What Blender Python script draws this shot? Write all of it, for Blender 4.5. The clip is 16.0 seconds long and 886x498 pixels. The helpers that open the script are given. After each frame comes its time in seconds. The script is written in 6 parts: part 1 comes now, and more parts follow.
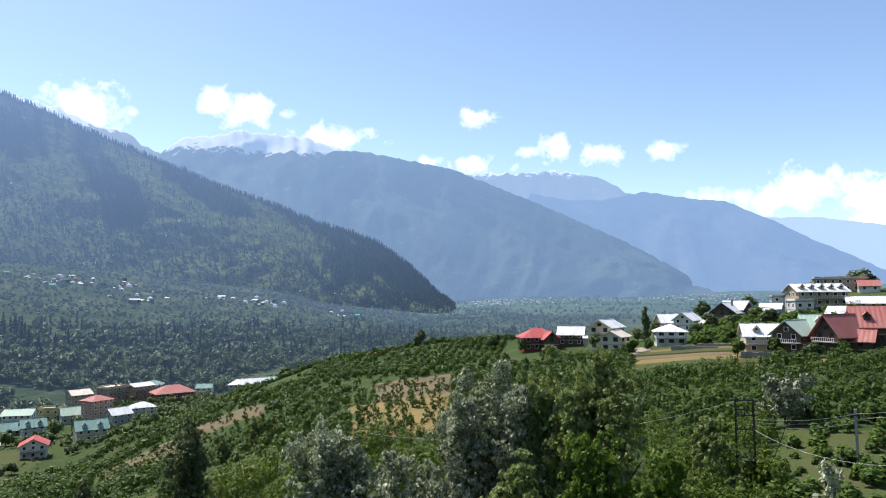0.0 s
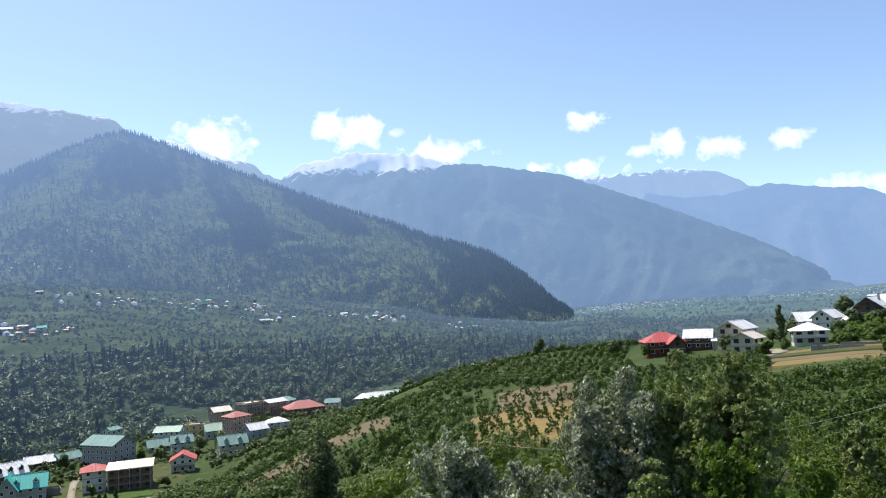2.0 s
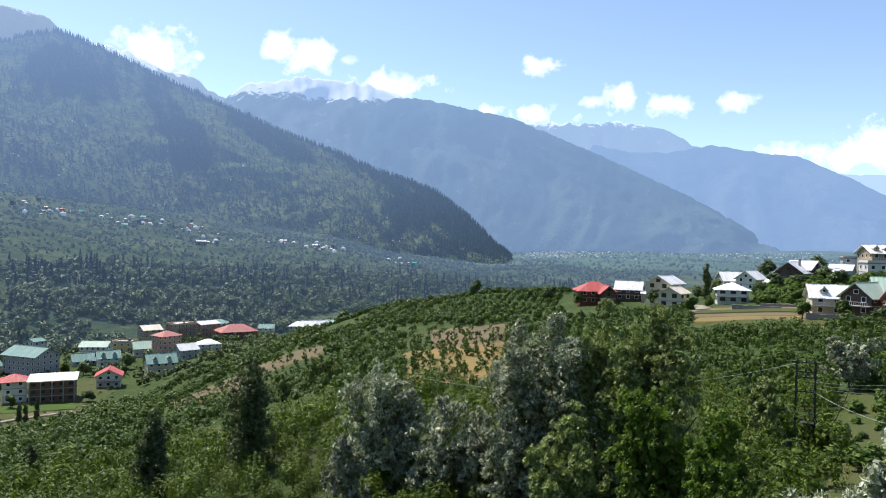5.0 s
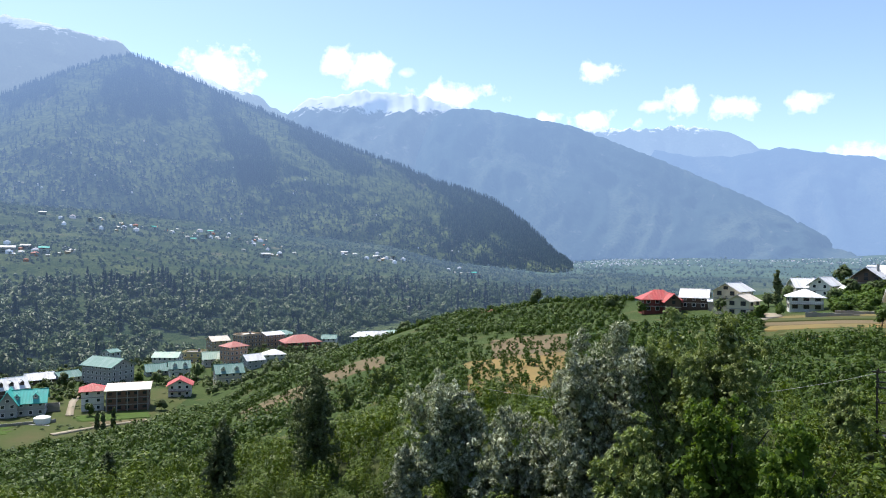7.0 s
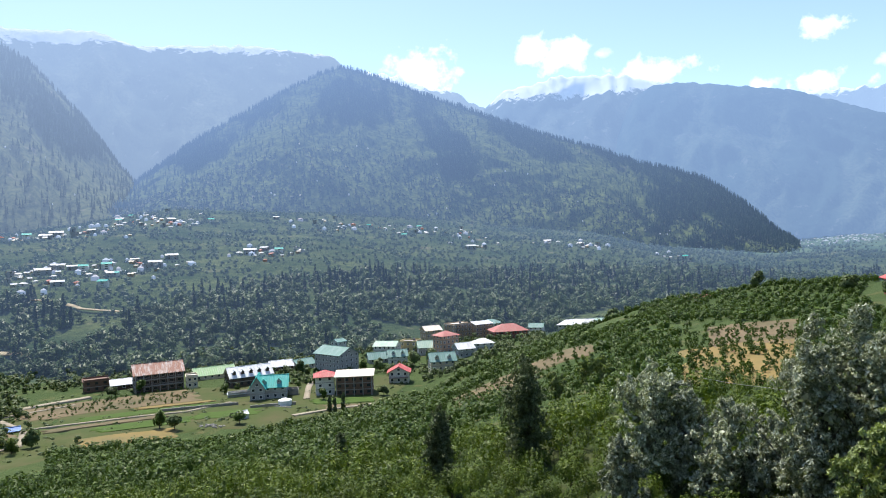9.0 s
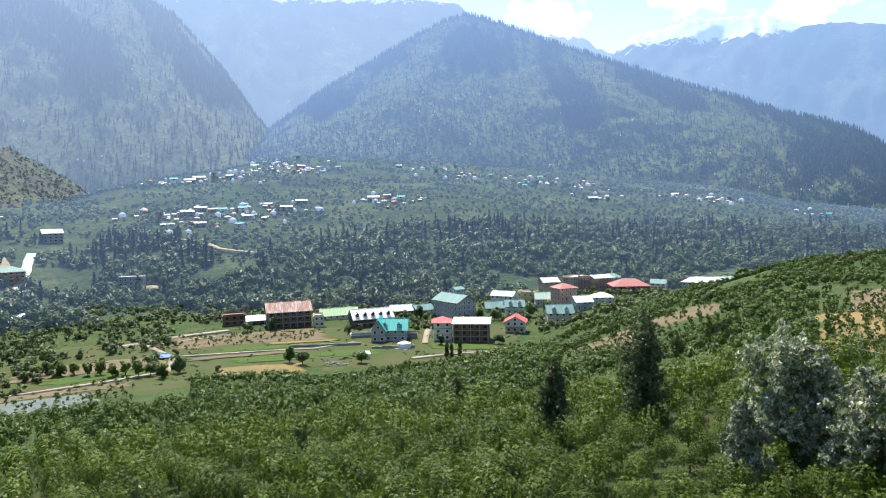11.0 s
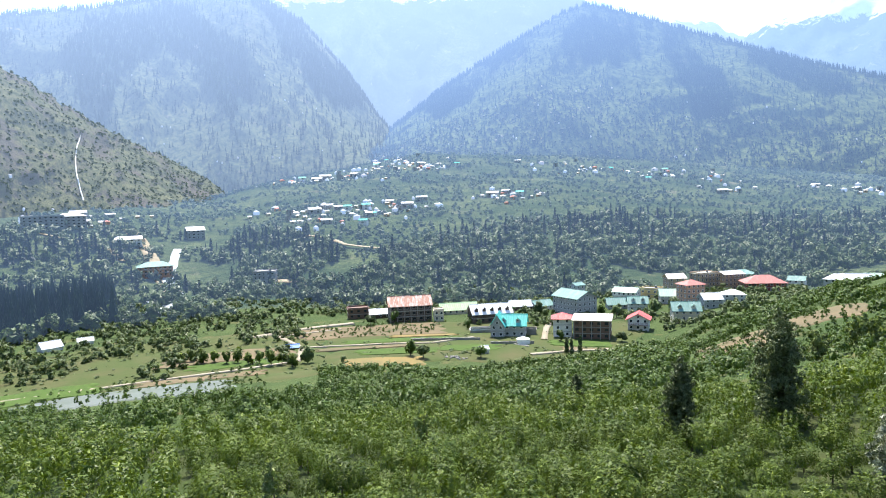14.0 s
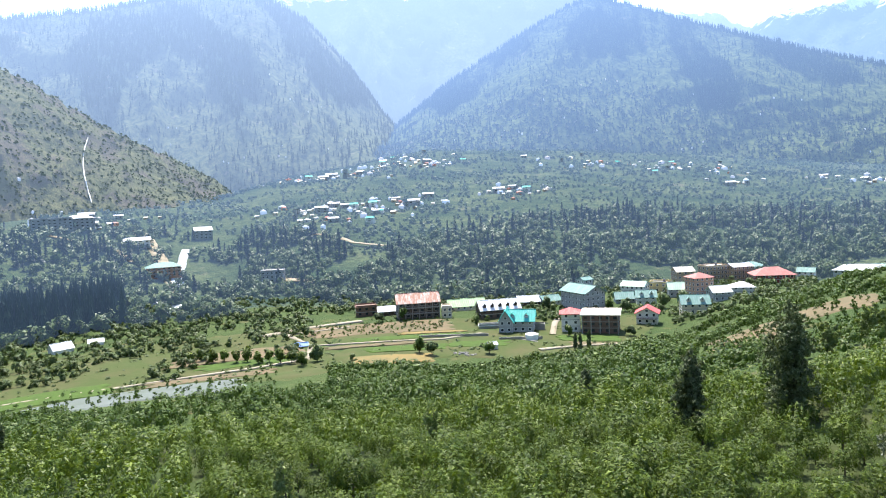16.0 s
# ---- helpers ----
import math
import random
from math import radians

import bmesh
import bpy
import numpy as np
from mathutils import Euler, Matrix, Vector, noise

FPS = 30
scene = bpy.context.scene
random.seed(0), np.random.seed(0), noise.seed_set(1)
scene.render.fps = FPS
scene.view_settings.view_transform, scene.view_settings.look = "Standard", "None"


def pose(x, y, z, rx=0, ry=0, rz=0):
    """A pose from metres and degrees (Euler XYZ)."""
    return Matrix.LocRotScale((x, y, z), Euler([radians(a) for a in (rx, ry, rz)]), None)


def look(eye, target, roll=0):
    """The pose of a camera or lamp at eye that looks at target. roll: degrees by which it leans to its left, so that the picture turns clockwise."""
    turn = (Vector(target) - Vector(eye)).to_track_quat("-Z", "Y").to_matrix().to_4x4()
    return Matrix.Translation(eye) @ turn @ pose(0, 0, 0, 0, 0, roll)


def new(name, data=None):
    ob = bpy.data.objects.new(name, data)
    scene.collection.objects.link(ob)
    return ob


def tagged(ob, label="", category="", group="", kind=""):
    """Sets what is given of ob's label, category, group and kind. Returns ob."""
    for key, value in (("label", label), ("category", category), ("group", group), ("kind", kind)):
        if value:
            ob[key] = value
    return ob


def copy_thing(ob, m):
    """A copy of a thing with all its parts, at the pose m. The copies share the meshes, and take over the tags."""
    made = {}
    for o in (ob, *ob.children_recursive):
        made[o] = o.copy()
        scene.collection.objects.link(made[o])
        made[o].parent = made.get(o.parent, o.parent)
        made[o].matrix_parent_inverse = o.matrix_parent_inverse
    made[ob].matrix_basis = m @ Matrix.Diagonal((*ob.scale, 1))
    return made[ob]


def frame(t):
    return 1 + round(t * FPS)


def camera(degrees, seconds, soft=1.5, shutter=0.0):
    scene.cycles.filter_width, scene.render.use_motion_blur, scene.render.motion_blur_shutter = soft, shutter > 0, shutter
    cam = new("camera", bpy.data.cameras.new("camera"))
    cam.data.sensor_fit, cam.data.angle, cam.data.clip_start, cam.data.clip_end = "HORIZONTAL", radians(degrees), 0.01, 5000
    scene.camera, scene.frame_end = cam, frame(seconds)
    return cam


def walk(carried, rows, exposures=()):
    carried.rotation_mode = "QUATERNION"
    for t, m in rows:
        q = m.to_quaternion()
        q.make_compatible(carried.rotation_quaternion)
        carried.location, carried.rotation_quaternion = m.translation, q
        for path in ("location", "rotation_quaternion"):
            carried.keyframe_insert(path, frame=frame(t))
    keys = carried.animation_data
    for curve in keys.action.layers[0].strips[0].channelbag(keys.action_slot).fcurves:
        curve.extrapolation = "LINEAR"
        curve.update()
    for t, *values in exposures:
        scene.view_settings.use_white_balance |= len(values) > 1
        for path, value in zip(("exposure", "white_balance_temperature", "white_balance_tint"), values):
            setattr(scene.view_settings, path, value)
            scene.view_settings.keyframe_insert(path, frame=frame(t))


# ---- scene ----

# The camera stands on a high balcony and pans; the origin is the eye, z is up.
cam = camera(64.52, 16.0, soft=1.0)
PATH = [  # seconds, tilt, lean, turn
    (0.0, 93.80, 0.50, -0.00),
    (0.5, 92.91, 2.24, 1.09),
    (1.0, 93.53, 3.94, 4.78),
    (1.5, 94.66, 5.16, 8.21),
    (2.0, 94.90, 3.06, 9.46),
    (2.5, 94.56, 1.53, 12.72),
    (3.0, 92.95, 1.72, 12.40),
    (3.5, 91.44, 1.78, 8.24),
    (4.0, 90.36, 1.57, 6.56),
    (4.2, 89.81, 0.56, 5.80),
    (6.3, 89.63, -1.88, 4.39),
    (6.5, 89.94, -1.29, 5.31),
    (7.0, 90.40, -0.42, 9.48),
    (7.5, 90.27, 1.17, 15.76),
    (8.0, 90.59, 1.70, 19.95),
    (8.5, 90.35, 1.04, 22.13),
    (9.0, 89.72, 2.17, 25.94),
    (9.5, 88.94, 2.57, 28.80),
    (10.0, 87.63, 1.53, 32.36),
    (10.2, 86.53, 1.60, 33.53),
    (12.3, 86.17, -0.00, 38.11),
    (12.5, 86.36, -0.09, 39.03),
    (13.0, 86.41, 0.03, 40.62),
    (13.5, 86.28, 0.19, 42.37),
    (14.0, 85.77, 1.78, 45.34),
    (14.5, 86.47, 1.98, 46.45),
    (15.0, 86.68, 0.84, 46.51),
    (15.5, 85.62, 1.31, 48.91),
    (16.0, 85.51, 2.66, 45.86),
]
EXPOSURES = [(0.0, 0.7), (4.2, 0.7), (6.5, 0.8), (8.5, 0.9), (10.2, 0.95), (12.3, 1.6), (16.0, 1.6)]
walk(cam, [(t, pose(0, 0, 0, rx, ry, rz)) for t, rx, ry, rz in PATH], EXPOSURES)

# ---- world, sun ----
SUN_AZ, SUN_EL = -50.0, 58.0


def way(az, el=0.0):
    a, e = radians(az), radians(el)
    return Vector((math.sin(a) * math.cos(e), math.cos(a) * math.cos(e), math.sin(e)))


def spot(az, r):
    a = radians(az)
    return r * math.sin(a), r * math.cos(a)


world = bpy.data.worlds.new("sky")
scene.world = world
world.use_nodes = True
wn, wl = world.node_tree.nodes, world.node_tree.links
wn.clear()
sky = wn.new("ShaderNodeTexSky")
sky.sky_type, sky.sun_disc = "NISHITA", False
sky.sun_elevation, sky.sun_rotation = radians(SUN_EL), radians(SUN_AZ)
sky.altitude, sky.air_density, sky.dust_density, sky.ozone_density = 1900, 1.0, 1.8, 0.9
sky_bg = wn.new("ShaderNodeBackground")
sky_bg.inputs["Strength"].default_value = 0.13
wl.new(sky.outputs["Color"], sky_bg.inputs["Color"])
cloud_bg = wn.new("ShaderNodeBackground")
cloud_bg.inputs["Color"].default_value = (1.0, 1.0, 1.0, 1)
cloud_bg.inputs["Strength"].default_value = 1.0
coord = wn.new("ShaderNodeTexCoord")
puff = wn.new("ShaderNodeTexNoise")
puff.inputs["Scale"].default_value, puff.inputs["Detail"].default_value = 34.0, 8.0
puff.inputs["Roughness"].default_value = 0.6
wl.new(coord.outputs["Generated"], puff.inputs["Vector"])


def wmath(op, a, b=None, clamp=False):
    n = wn.new("ShaderNodeMath")
    n.operation, n.use_clamp = op, clamp
    for slot, v in enumerate((a, b)):
        if v is None:
            continue
        if isinstance(v, (int, float)):
            n.inputs[slot].default_value = v
        else:
            wl.new(v, n.inputs[slot])
    return n.outputs[0]


def wdot(vec):
    n = wn.new("ShaderNodeVectorMath")
    n.operation = "DOT_PRODUCT"
    wl.new(coord.outputs["Generated"], n.inputs[0])
    n.inputs[1].default_value = vec
    return n.outputs["Value"]


# small fair-weather clouds: azimuth, elevation, half width, half height in degrees, density
CLOUDS = [(-27.0, 13.6, 2.6, 2.3, 1.0), (-17.8, 15.0, 1.7, 1.2, 0.9), (-15.6, 14.5, 2.4, 1.2, 1.0), (-12.6, 14.4, 1.0, 0.5, 0.5),
          (2.7, 14.4, 1.7, 0.9, 0.95), (9.5, 11.6, 1.6, 1.1, 1.0), (7.0, 11.5, 1.4, 0.5, 0.6), (12.9, 10.9, 2.0, 0.9, 0.9),
          (17.9, 11.0, 1.2, 0.8, 0.75), (22.3, 7.3, 2.6, 0.7, 0.8), (27.5, 7.4, 4.6, 1.7, 1.0), (32.5, 6.6, 4.0, 2.2, 1.0),
          (-9.0, 12.9, 3.6, 1.1, 0.9), (2.6, 10.6, 2.6, 0.8, 0.9), (-1.0, 10.9, 1.4, 0.6, 0.7)]
cover = None
for az, el, hw, hh, dense in CLOUDS:
    d = way(az, el)
    side = Vector((math.cos(radians(az)), -math.sin(radians(az)), 0))
    up = side.cross(d)
    dx = wmath("DIVIDE", wdot(side), math.sin(radians(hw)))
    lift = wmath("DIVIDE", wdot(up), math.sin(radians(hh)))
    rr = wmath("SQRT", wmath("ADD", wmath("MULTIPLY", dx, dx), wmath("MULTIPLY", lift, lift)))
    body = wmath("SUBTRACT", 1.0, rr)
    rough = wmath("MULTIPLY", wmath("SUBTRACT", puff.outputs["Fac"], 0.5), 3.4)
    mask = wmath("MULTIPLY", wmath("MULTIPLY", wmath("ADD", body, rough), 0.95, clamp=True), dense)
    front = wmath("GREATER_THAN", wdot(d), 0.5)
    mask = wmath("MULTIPLY", mask, front)
    cover = mask if cover is None else wmath("MAXIMUM", cover, mask)
mix = wn.new("ShaderNodeMixShader")
wl.new(cover, mix.inputs[0])
wl.new(sky_bg.outputs[0], mix.inputs[1])
wl.new(cloud_bg.outputs[0], mix.inputs[2])
wout = wn.new("ShaderNodeOutputWorld")
wl.new(mix.outputs[0], wout.inputs["Surface"])

sun = new("sun", bpy.data.lights.new("sun", "SUN"))
sun.data.energy, sun.data.angle, sun.data.color = 3.8, radians(0.55), (1.0, 0.95, 0.87)
sun.matrix_world = look(way(SUN_AZ, SUN_EL) * 100, (0, 0, 0))

# ---- materials ----
def node_mat(name):
    m = bpy.data.materials.new(name)
    m.use_nodes = True
    m.node_tree.nodes.clear()
    out = m.node_tree.nodes.new("ShaderNodeOutputMaterial")
    return m, m.node_tree.nodes, m.node_tree.links, out


def noise_fac(n, l, scale, detail=4.0, rough=0.55, lo=0.35, hi=0.65, stretch=None, seed=0.0, space="Object"):
    if space == "World":
        src = n.new("ShaderNodeNewGeometry").outputs["Position"]
    else:
        src = n.new("ShaderNodeTexCoord").outputs["Object"]
    mp = n.new("ShaderNodeMapping")
    mp.inputs["Location"].default_value = (seed, seed * 1.7, seed * 0.6)
    mp.inputs["Scale"].default_value = stretch or (1, 1, 1)
    l.new(src, mp.inputs["Vector"])
    t = n.new("ShaderNodeTexNoise")
    t.inputs["Scale"].default_value, t.inputs["Detail"].default_value, t.inputs["Roughness"].default_value = scale, detail, rough
    l.new(mp.outputs[0], t.inputs["Vector"])
    r = n.new("ShaderNodeMapRange")
    r.inputs["From Min"].default_value, r.inputs["From Max"].default_value = lo, hi
    l.new(t.outputs["Fac"], r.inputs["Value"])
    return r.outputs["Result"]


def blend(n, l, fac, a, b):
    m = n.new("ShaderNodeMix")
    m.data_type = "RGBA"
    l.new(fac, m.inputs[0])
    for slot, v in ((6, a), (7, b)):
        if isinstance(v, tuple):
            m.inputs[slot].default_value = (*v, 1)
        else:
            l.new(v, m.inputs[slot])
    return m.outputs[2]


def paint(name, col, col2=None, rough=0.7, metal=0.0, scale=0.6, fine=8.0, stretch=None, bump=0.15, space="Object"):
    """A surface with stains at one scale and grain at another."""
    m, n, l, out = node_mat(name)
    col2 = col2 or tuple(c * 0.62 for c in col)
    c = blend(n, l, noise_fac(n, l, scale, 5, 0.6, 0.4, 0.75, stretch, 3.1, space), col, col2)
    grain = noise_fac(n, l, fine, 4, 0.6, 0.2, 0.8, stretch, 8.3, space)
    c = blend(n, l, wm(n, l, "MULTIPLY", grain, 0.35), c, tuple(min(1, x * 1.3) for x in col2))
    b = n.new("ShaderNodeBsdfPrincipled")
    b.inputs["Roughness"].default_value, b.inputs["Metallic"].default_value = rough, metal
    b.inputs["Specular IOR Level"].default_value = 0.12 if rough > 0.9 else 0.5
    l.new(c, b.inputs["Base Color"])
    bp = n.new("ShaderNodeBump")
    bp.inputs["Strength"].default_value, bp.inputs["Distance"].default_value = bump, 0.05
    l.new(grain, bp.inputs["Height"])
    l.new(bp.outputs[0], b.inputs["Normal"])
    l.new(b.outputs[0], out.inputs[0])
    return m


def wm(n, l, op, a, b=0.0, clamp=False):
    k = n.new("ShaderNodeMath")
    k.operation, k.use_clamp = op, clamp
    for slot, v in enumerate((a, b)):
        if isinstance(v, (int, float)):
            k.inputs[slot].default_value = v
        else:
            l.new(v, k.inputs[slot])
    return k.outputs[0]


def sheet(name, col, stain, rough=0.62, pitch=1.1):
    """Painted corrugated roof sheet: ribs down the slope, rust and fade."""
    m, n, l, out = node_mat(name)
    tc = n.new("ShaderNodeTexCoord")
    sep = n.new("ShaderNodeSeparateXYZ")
    l.new(tc.outputs["Object"], sep.inputs[0])
    ribs = wm(n, l, "SINE", wm(n, l, "MULTIPLY", sep.outputs[0], 6.283 / pitch))
    c = blend(n, l, noise_fac(n, l, 0.25, 5, 0.65, 0.45, 0.75, (3.0, 1, 1), 2.2), col, stain)
    c = blend(n, l, wm(n, l, "MULTIPLY", noise_fac(n, l, 3.0, 5, 0.6, 0.4, 0.8), 0.4), c, tuple(x * 0.7 for x in col))
    b = n.new("ShaderNodeBsdfPrincipled")
    b.inputs["Roughness"].default_value = rough
    b.inputs["Specular IOR Level"].default_value = 0.25
    l.new(c, b.inputs["Base Color"])
    bp = n.new("ShaderNodeBump")
    bp.inputs["Strength"].default_value, bp.inputs["Distance"].default_value = 0.5, 0.06
    l.new(ribs, bp.inputs["Height"])
    l.new(bp.outputs[0], b.inputs["Normal"])
    l.new(b.outputs[0], out.inputs[0])
    return m


def foliage(name, col, col2, tip, passing=0.35, scale=0.5, air=None, rare=2.2):
    """Leaves: two tones by clump, a third by single leaf, light passing through."""
    m, n, l, out = node_mat(name)
    g = n.new("ShaderNodeNewGeometry")
    oi = n.new("ShaderNodeObjectInfo")
    c = blend(n, l, noise_fac(n, l, scale, 3, 0.6, 0.35, 0.65, None, 1.0, "World"), col, col2)
    isl = wm(n, l, "POWER", g.outputs["Random Per Island"], rare)
    c = blend(n, l, wm(n, l, "MULTIPLY", isl, 0.75), c, tip)
    hv = n.new("ShaderNodeHueSaturation")
    v = n.new("ShaderNodeMapRange")
    v.inputs["To Min"].default_value, v.inputs["To Max"].default_value = 0.8, 1.2
    l.new(oi.outputs["Random"], v.inputs["Value"])
    l.new(v.outputs[0], hv.inputs["Value"])
    l.new(c, hv.inputs["Color"])
    d = n.new("ShaderNodeBsdfPrincipled")
    d.inputs["Roughness"].default_value = 0.5
    d.inputs["Specular IOR Level"].default_value = 0.15
    l.new(hv.outputs[0], d.inputs["Base Color"])
    t = n.new("ShaderNodeBsdfTranslucent")
    warm = n.new("ShaderNodeMix")
    warm.data_type, warm.blend_type = "RGBA", "MULTIPLY"
    warm.inputs[0].default_value = 1.0
    l.new(hv.outputs[0], warm.inputs[6])
    warm.inputs[7].default_value = (1.25, 1.3, 0.6, 1)
    l.new(warm.outputs[2], t.inputs["Color"])
    mx = n.new("ShaderNodeMixShader")
    mx.inputs[0].default_value = passing
    l.new(d.outputs[0], mx.inputs[1])
    l.new(t.outputs[0], mx.inputs[2])
    last = mx.outputs[0]
    # far foliage gets haze as emission on top of its leaf colour
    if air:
        last = painted_haze(n, l, last, *air)
    l.new(last, out.inputs[0])
    return m


def painted_haze(n, l, shader, amount, colour, rise=0.0, sunward=0.0, depth=0.0):
    """Paints haze on a far surface by mixing in bluish emission, stronger farther off, higher up and towards the sun.
    """
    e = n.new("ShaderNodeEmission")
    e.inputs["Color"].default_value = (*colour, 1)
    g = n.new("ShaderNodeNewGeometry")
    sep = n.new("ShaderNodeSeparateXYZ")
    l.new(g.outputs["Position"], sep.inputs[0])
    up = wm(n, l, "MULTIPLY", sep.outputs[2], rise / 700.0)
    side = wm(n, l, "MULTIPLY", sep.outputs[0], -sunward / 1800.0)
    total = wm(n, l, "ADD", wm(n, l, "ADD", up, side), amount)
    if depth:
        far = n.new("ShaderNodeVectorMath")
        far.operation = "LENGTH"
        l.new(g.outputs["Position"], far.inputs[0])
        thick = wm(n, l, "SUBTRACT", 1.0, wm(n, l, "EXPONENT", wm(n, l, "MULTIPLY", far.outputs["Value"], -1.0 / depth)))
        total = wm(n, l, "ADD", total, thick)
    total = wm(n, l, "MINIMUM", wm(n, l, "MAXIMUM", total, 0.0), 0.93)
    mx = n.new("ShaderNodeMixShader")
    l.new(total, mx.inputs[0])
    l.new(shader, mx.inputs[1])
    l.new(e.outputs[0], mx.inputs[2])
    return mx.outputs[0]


def slope(name, wood, grass, rock, amount, colour, snow_above=None, open_lo=0.5, open_hi=0.62, rise=0.0, sunward=0.0, depth=0.0, cleared=True, rock_lo=0.60):
    """Mountain side: dark forest, clearings, rock, snow on the highest parts, with haze painted over as emission."""
    m, n, l, out = node_mat(name)
    if cleared:
        at = n.new("ShaderNodeAttribute")
        at.attribute_name = "open"
        ragged = wm(n, l, "ADD", at.outputs["Fac"], wm(n, l, "MULTIPLY", noise_fac(n, l, 0.03, 5, 0.65, 0.3, 0.7, (1, 1, 0.5), 6.0, "World"), 0.7))
        patch = wm(n, l, "SUBTRACT", ragged, 0.35, clamp=True)
    else:
        patch = noise_fac(n, l, 0.008, 8, 0.65, open_lo, open_hi, (1, 1, 0.8), 5.0, "World")
    c = blend(n, l, patch, wood, grass)
    c = blend(n, l, wm(n, l, "MULTIPLY", noise_fac(n, l, 0.07, 5, 0.65, 0.45, 0.62, (1, 1, 0.6), 1.0, "World"), 0.75), c, wood)
    c = blend(n, l, wm(n, l, "MULTIPLY", noise_fac(n, l, 0.016, 7, 0.7, rock_lo, rock_lo + 0.1, (1, 1, 0.5), 9.0, "World"), 0.8), c, rock)
    if snow_above:
        g = n.new("ShaderNodeNewGeometry")
        sep = n.new("ShaderNodeSeparateXYZ")
        l.new(g.outputs["Position"], sep.inputs[0])
        h = wm(n, l, "ADD", sep.outputs[2], wm(n, l, "MULTIPLY", noise_fac(n, l, 0.012, 7, 0.65, 0.2, 0.8, None, 4.0, "World"), 150.0))
        r = n.new("ShaderNodeMapRange")
        r.inputs["From Min"].default_value, r.inputs["From Max"].default_value = snow_above, snow_above + 22
        l.new(h, r.inputs["Value"])
        c = blend(n, l, r.outputs[0], c, (0.85, 0.87, 0.9))
    b = n.new("ShaderNodeBsdfDiffuse")
    l.new(c, b.inputs["Color"])
    bp = n.new("ShaderNodeBump")
    bp.inputs["Strength"].default_value, bp.inputs["Distance"].default_value = 0.7, 9.0
    l.new(noise_fac(n, l, 0.035, 7, 0.7, 0.2, 0.8, None, 2.0, "World"), bp.inputs["Height"])
    l.new(bp.outputs[0], b.inputs["Normal"])
    l.new(painted_haze(n, l, b.outputs[0], amount, colour, rise, sunward, depth), out.inputs[0])
    return m


M = {}
m, n, l, out = node_mat("ground")
c = blend(n, l, noise_fac(n, l, 0.035, 6, 0.6, 0.42, 0.6, None, 2.0, "World"), (0.07, 0.098, 0.032), (0.048, 0.076, 0.024))
c = blend(n, l, noise_fac(n, l, 0.09, 6, 0.65, 0.56, 0.68, None, 7.0, "World"), c, (0.13, 0.115, 0.05))
c = blend(n, l, noise_fac(n, l, 1.3, 5, 0.7, 0.4, 0.8, None, 4.0, "World"), c, (0.03, 0.055, 0.015))
b = n.new("ShaderNodeBsdfPrincipled")
b.inputs["Roughness"].default_value = 0.95
b.inputs["Specular IOR Level"].default_value = 0.1
bp = n.new("ShaderNodeBump")
bp.inputs["Strength"].default_value, bp.inputs["Distance"].default_value = 0.6, 0.3
l.new(noise_fac(n, l, 2.5, 6, 0.7, 0.2, 0.8, None, 1.0, "World"), bp.inputs["Height"])
l.new(bp.outputs[0], b.inputs["Normal"])
l.new(c, b.inputs["Base Color"])
l.new(b.outputs[0], out.inputs[0])
M["ground"] = m
M["orchard_floor"] = paint("orchard_floor", (0.026, 0.047, 0.01), (0.045, 0.05, 0.018), 0.95, 0, 0.08, 1.5, None, 0.6, "World")
# colours of the haze that far surfaces emit
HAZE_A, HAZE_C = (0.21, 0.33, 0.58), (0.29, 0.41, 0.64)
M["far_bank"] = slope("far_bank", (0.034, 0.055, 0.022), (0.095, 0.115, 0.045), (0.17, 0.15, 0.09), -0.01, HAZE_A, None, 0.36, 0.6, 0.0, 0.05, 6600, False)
# pale roofs with about a third bluish emission painted in as haze
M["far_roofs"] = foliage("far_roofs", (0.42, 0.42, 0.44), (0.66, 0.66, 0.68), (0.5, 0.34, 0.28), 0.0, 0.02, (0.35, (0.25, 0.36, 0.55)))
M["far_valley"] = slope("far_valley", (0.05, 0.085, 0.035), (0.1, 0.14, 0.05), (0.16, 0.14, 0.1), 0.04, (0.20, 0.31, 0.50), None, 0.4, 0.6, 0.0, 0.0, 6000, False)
# ridges, their conifers and shrubs: haze painted in as bluish emission
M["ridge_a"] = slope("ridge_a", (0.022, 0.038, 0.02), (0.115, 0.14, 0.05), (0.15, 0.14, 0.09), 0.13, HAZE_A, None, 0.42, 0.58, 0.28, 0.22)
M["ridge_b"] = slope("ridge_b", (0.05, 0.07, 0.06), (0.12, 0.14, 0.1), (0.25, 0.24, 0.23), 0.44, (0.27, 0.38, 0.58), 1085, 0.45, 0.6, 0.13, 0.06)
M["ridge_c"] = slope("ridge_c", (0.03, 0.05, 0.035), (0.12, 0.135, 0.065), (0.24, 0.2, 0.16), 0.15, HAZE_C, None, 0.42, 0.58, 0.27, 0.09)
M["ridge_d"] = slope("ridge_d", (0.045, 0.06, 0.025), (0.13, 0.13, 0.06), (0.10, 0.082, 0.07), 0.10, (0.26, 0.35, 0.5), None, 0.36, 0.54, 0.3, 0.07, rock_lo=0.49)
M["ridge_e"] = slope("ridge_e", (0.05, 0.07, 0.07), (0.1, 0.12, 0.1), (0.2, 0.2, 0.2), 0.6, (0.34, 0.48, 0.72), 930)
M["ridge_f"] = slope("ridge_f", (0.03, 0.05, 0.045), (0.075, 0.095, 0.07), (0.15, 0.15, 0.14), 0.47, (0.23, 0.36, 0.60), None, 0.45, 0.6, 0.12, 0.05)
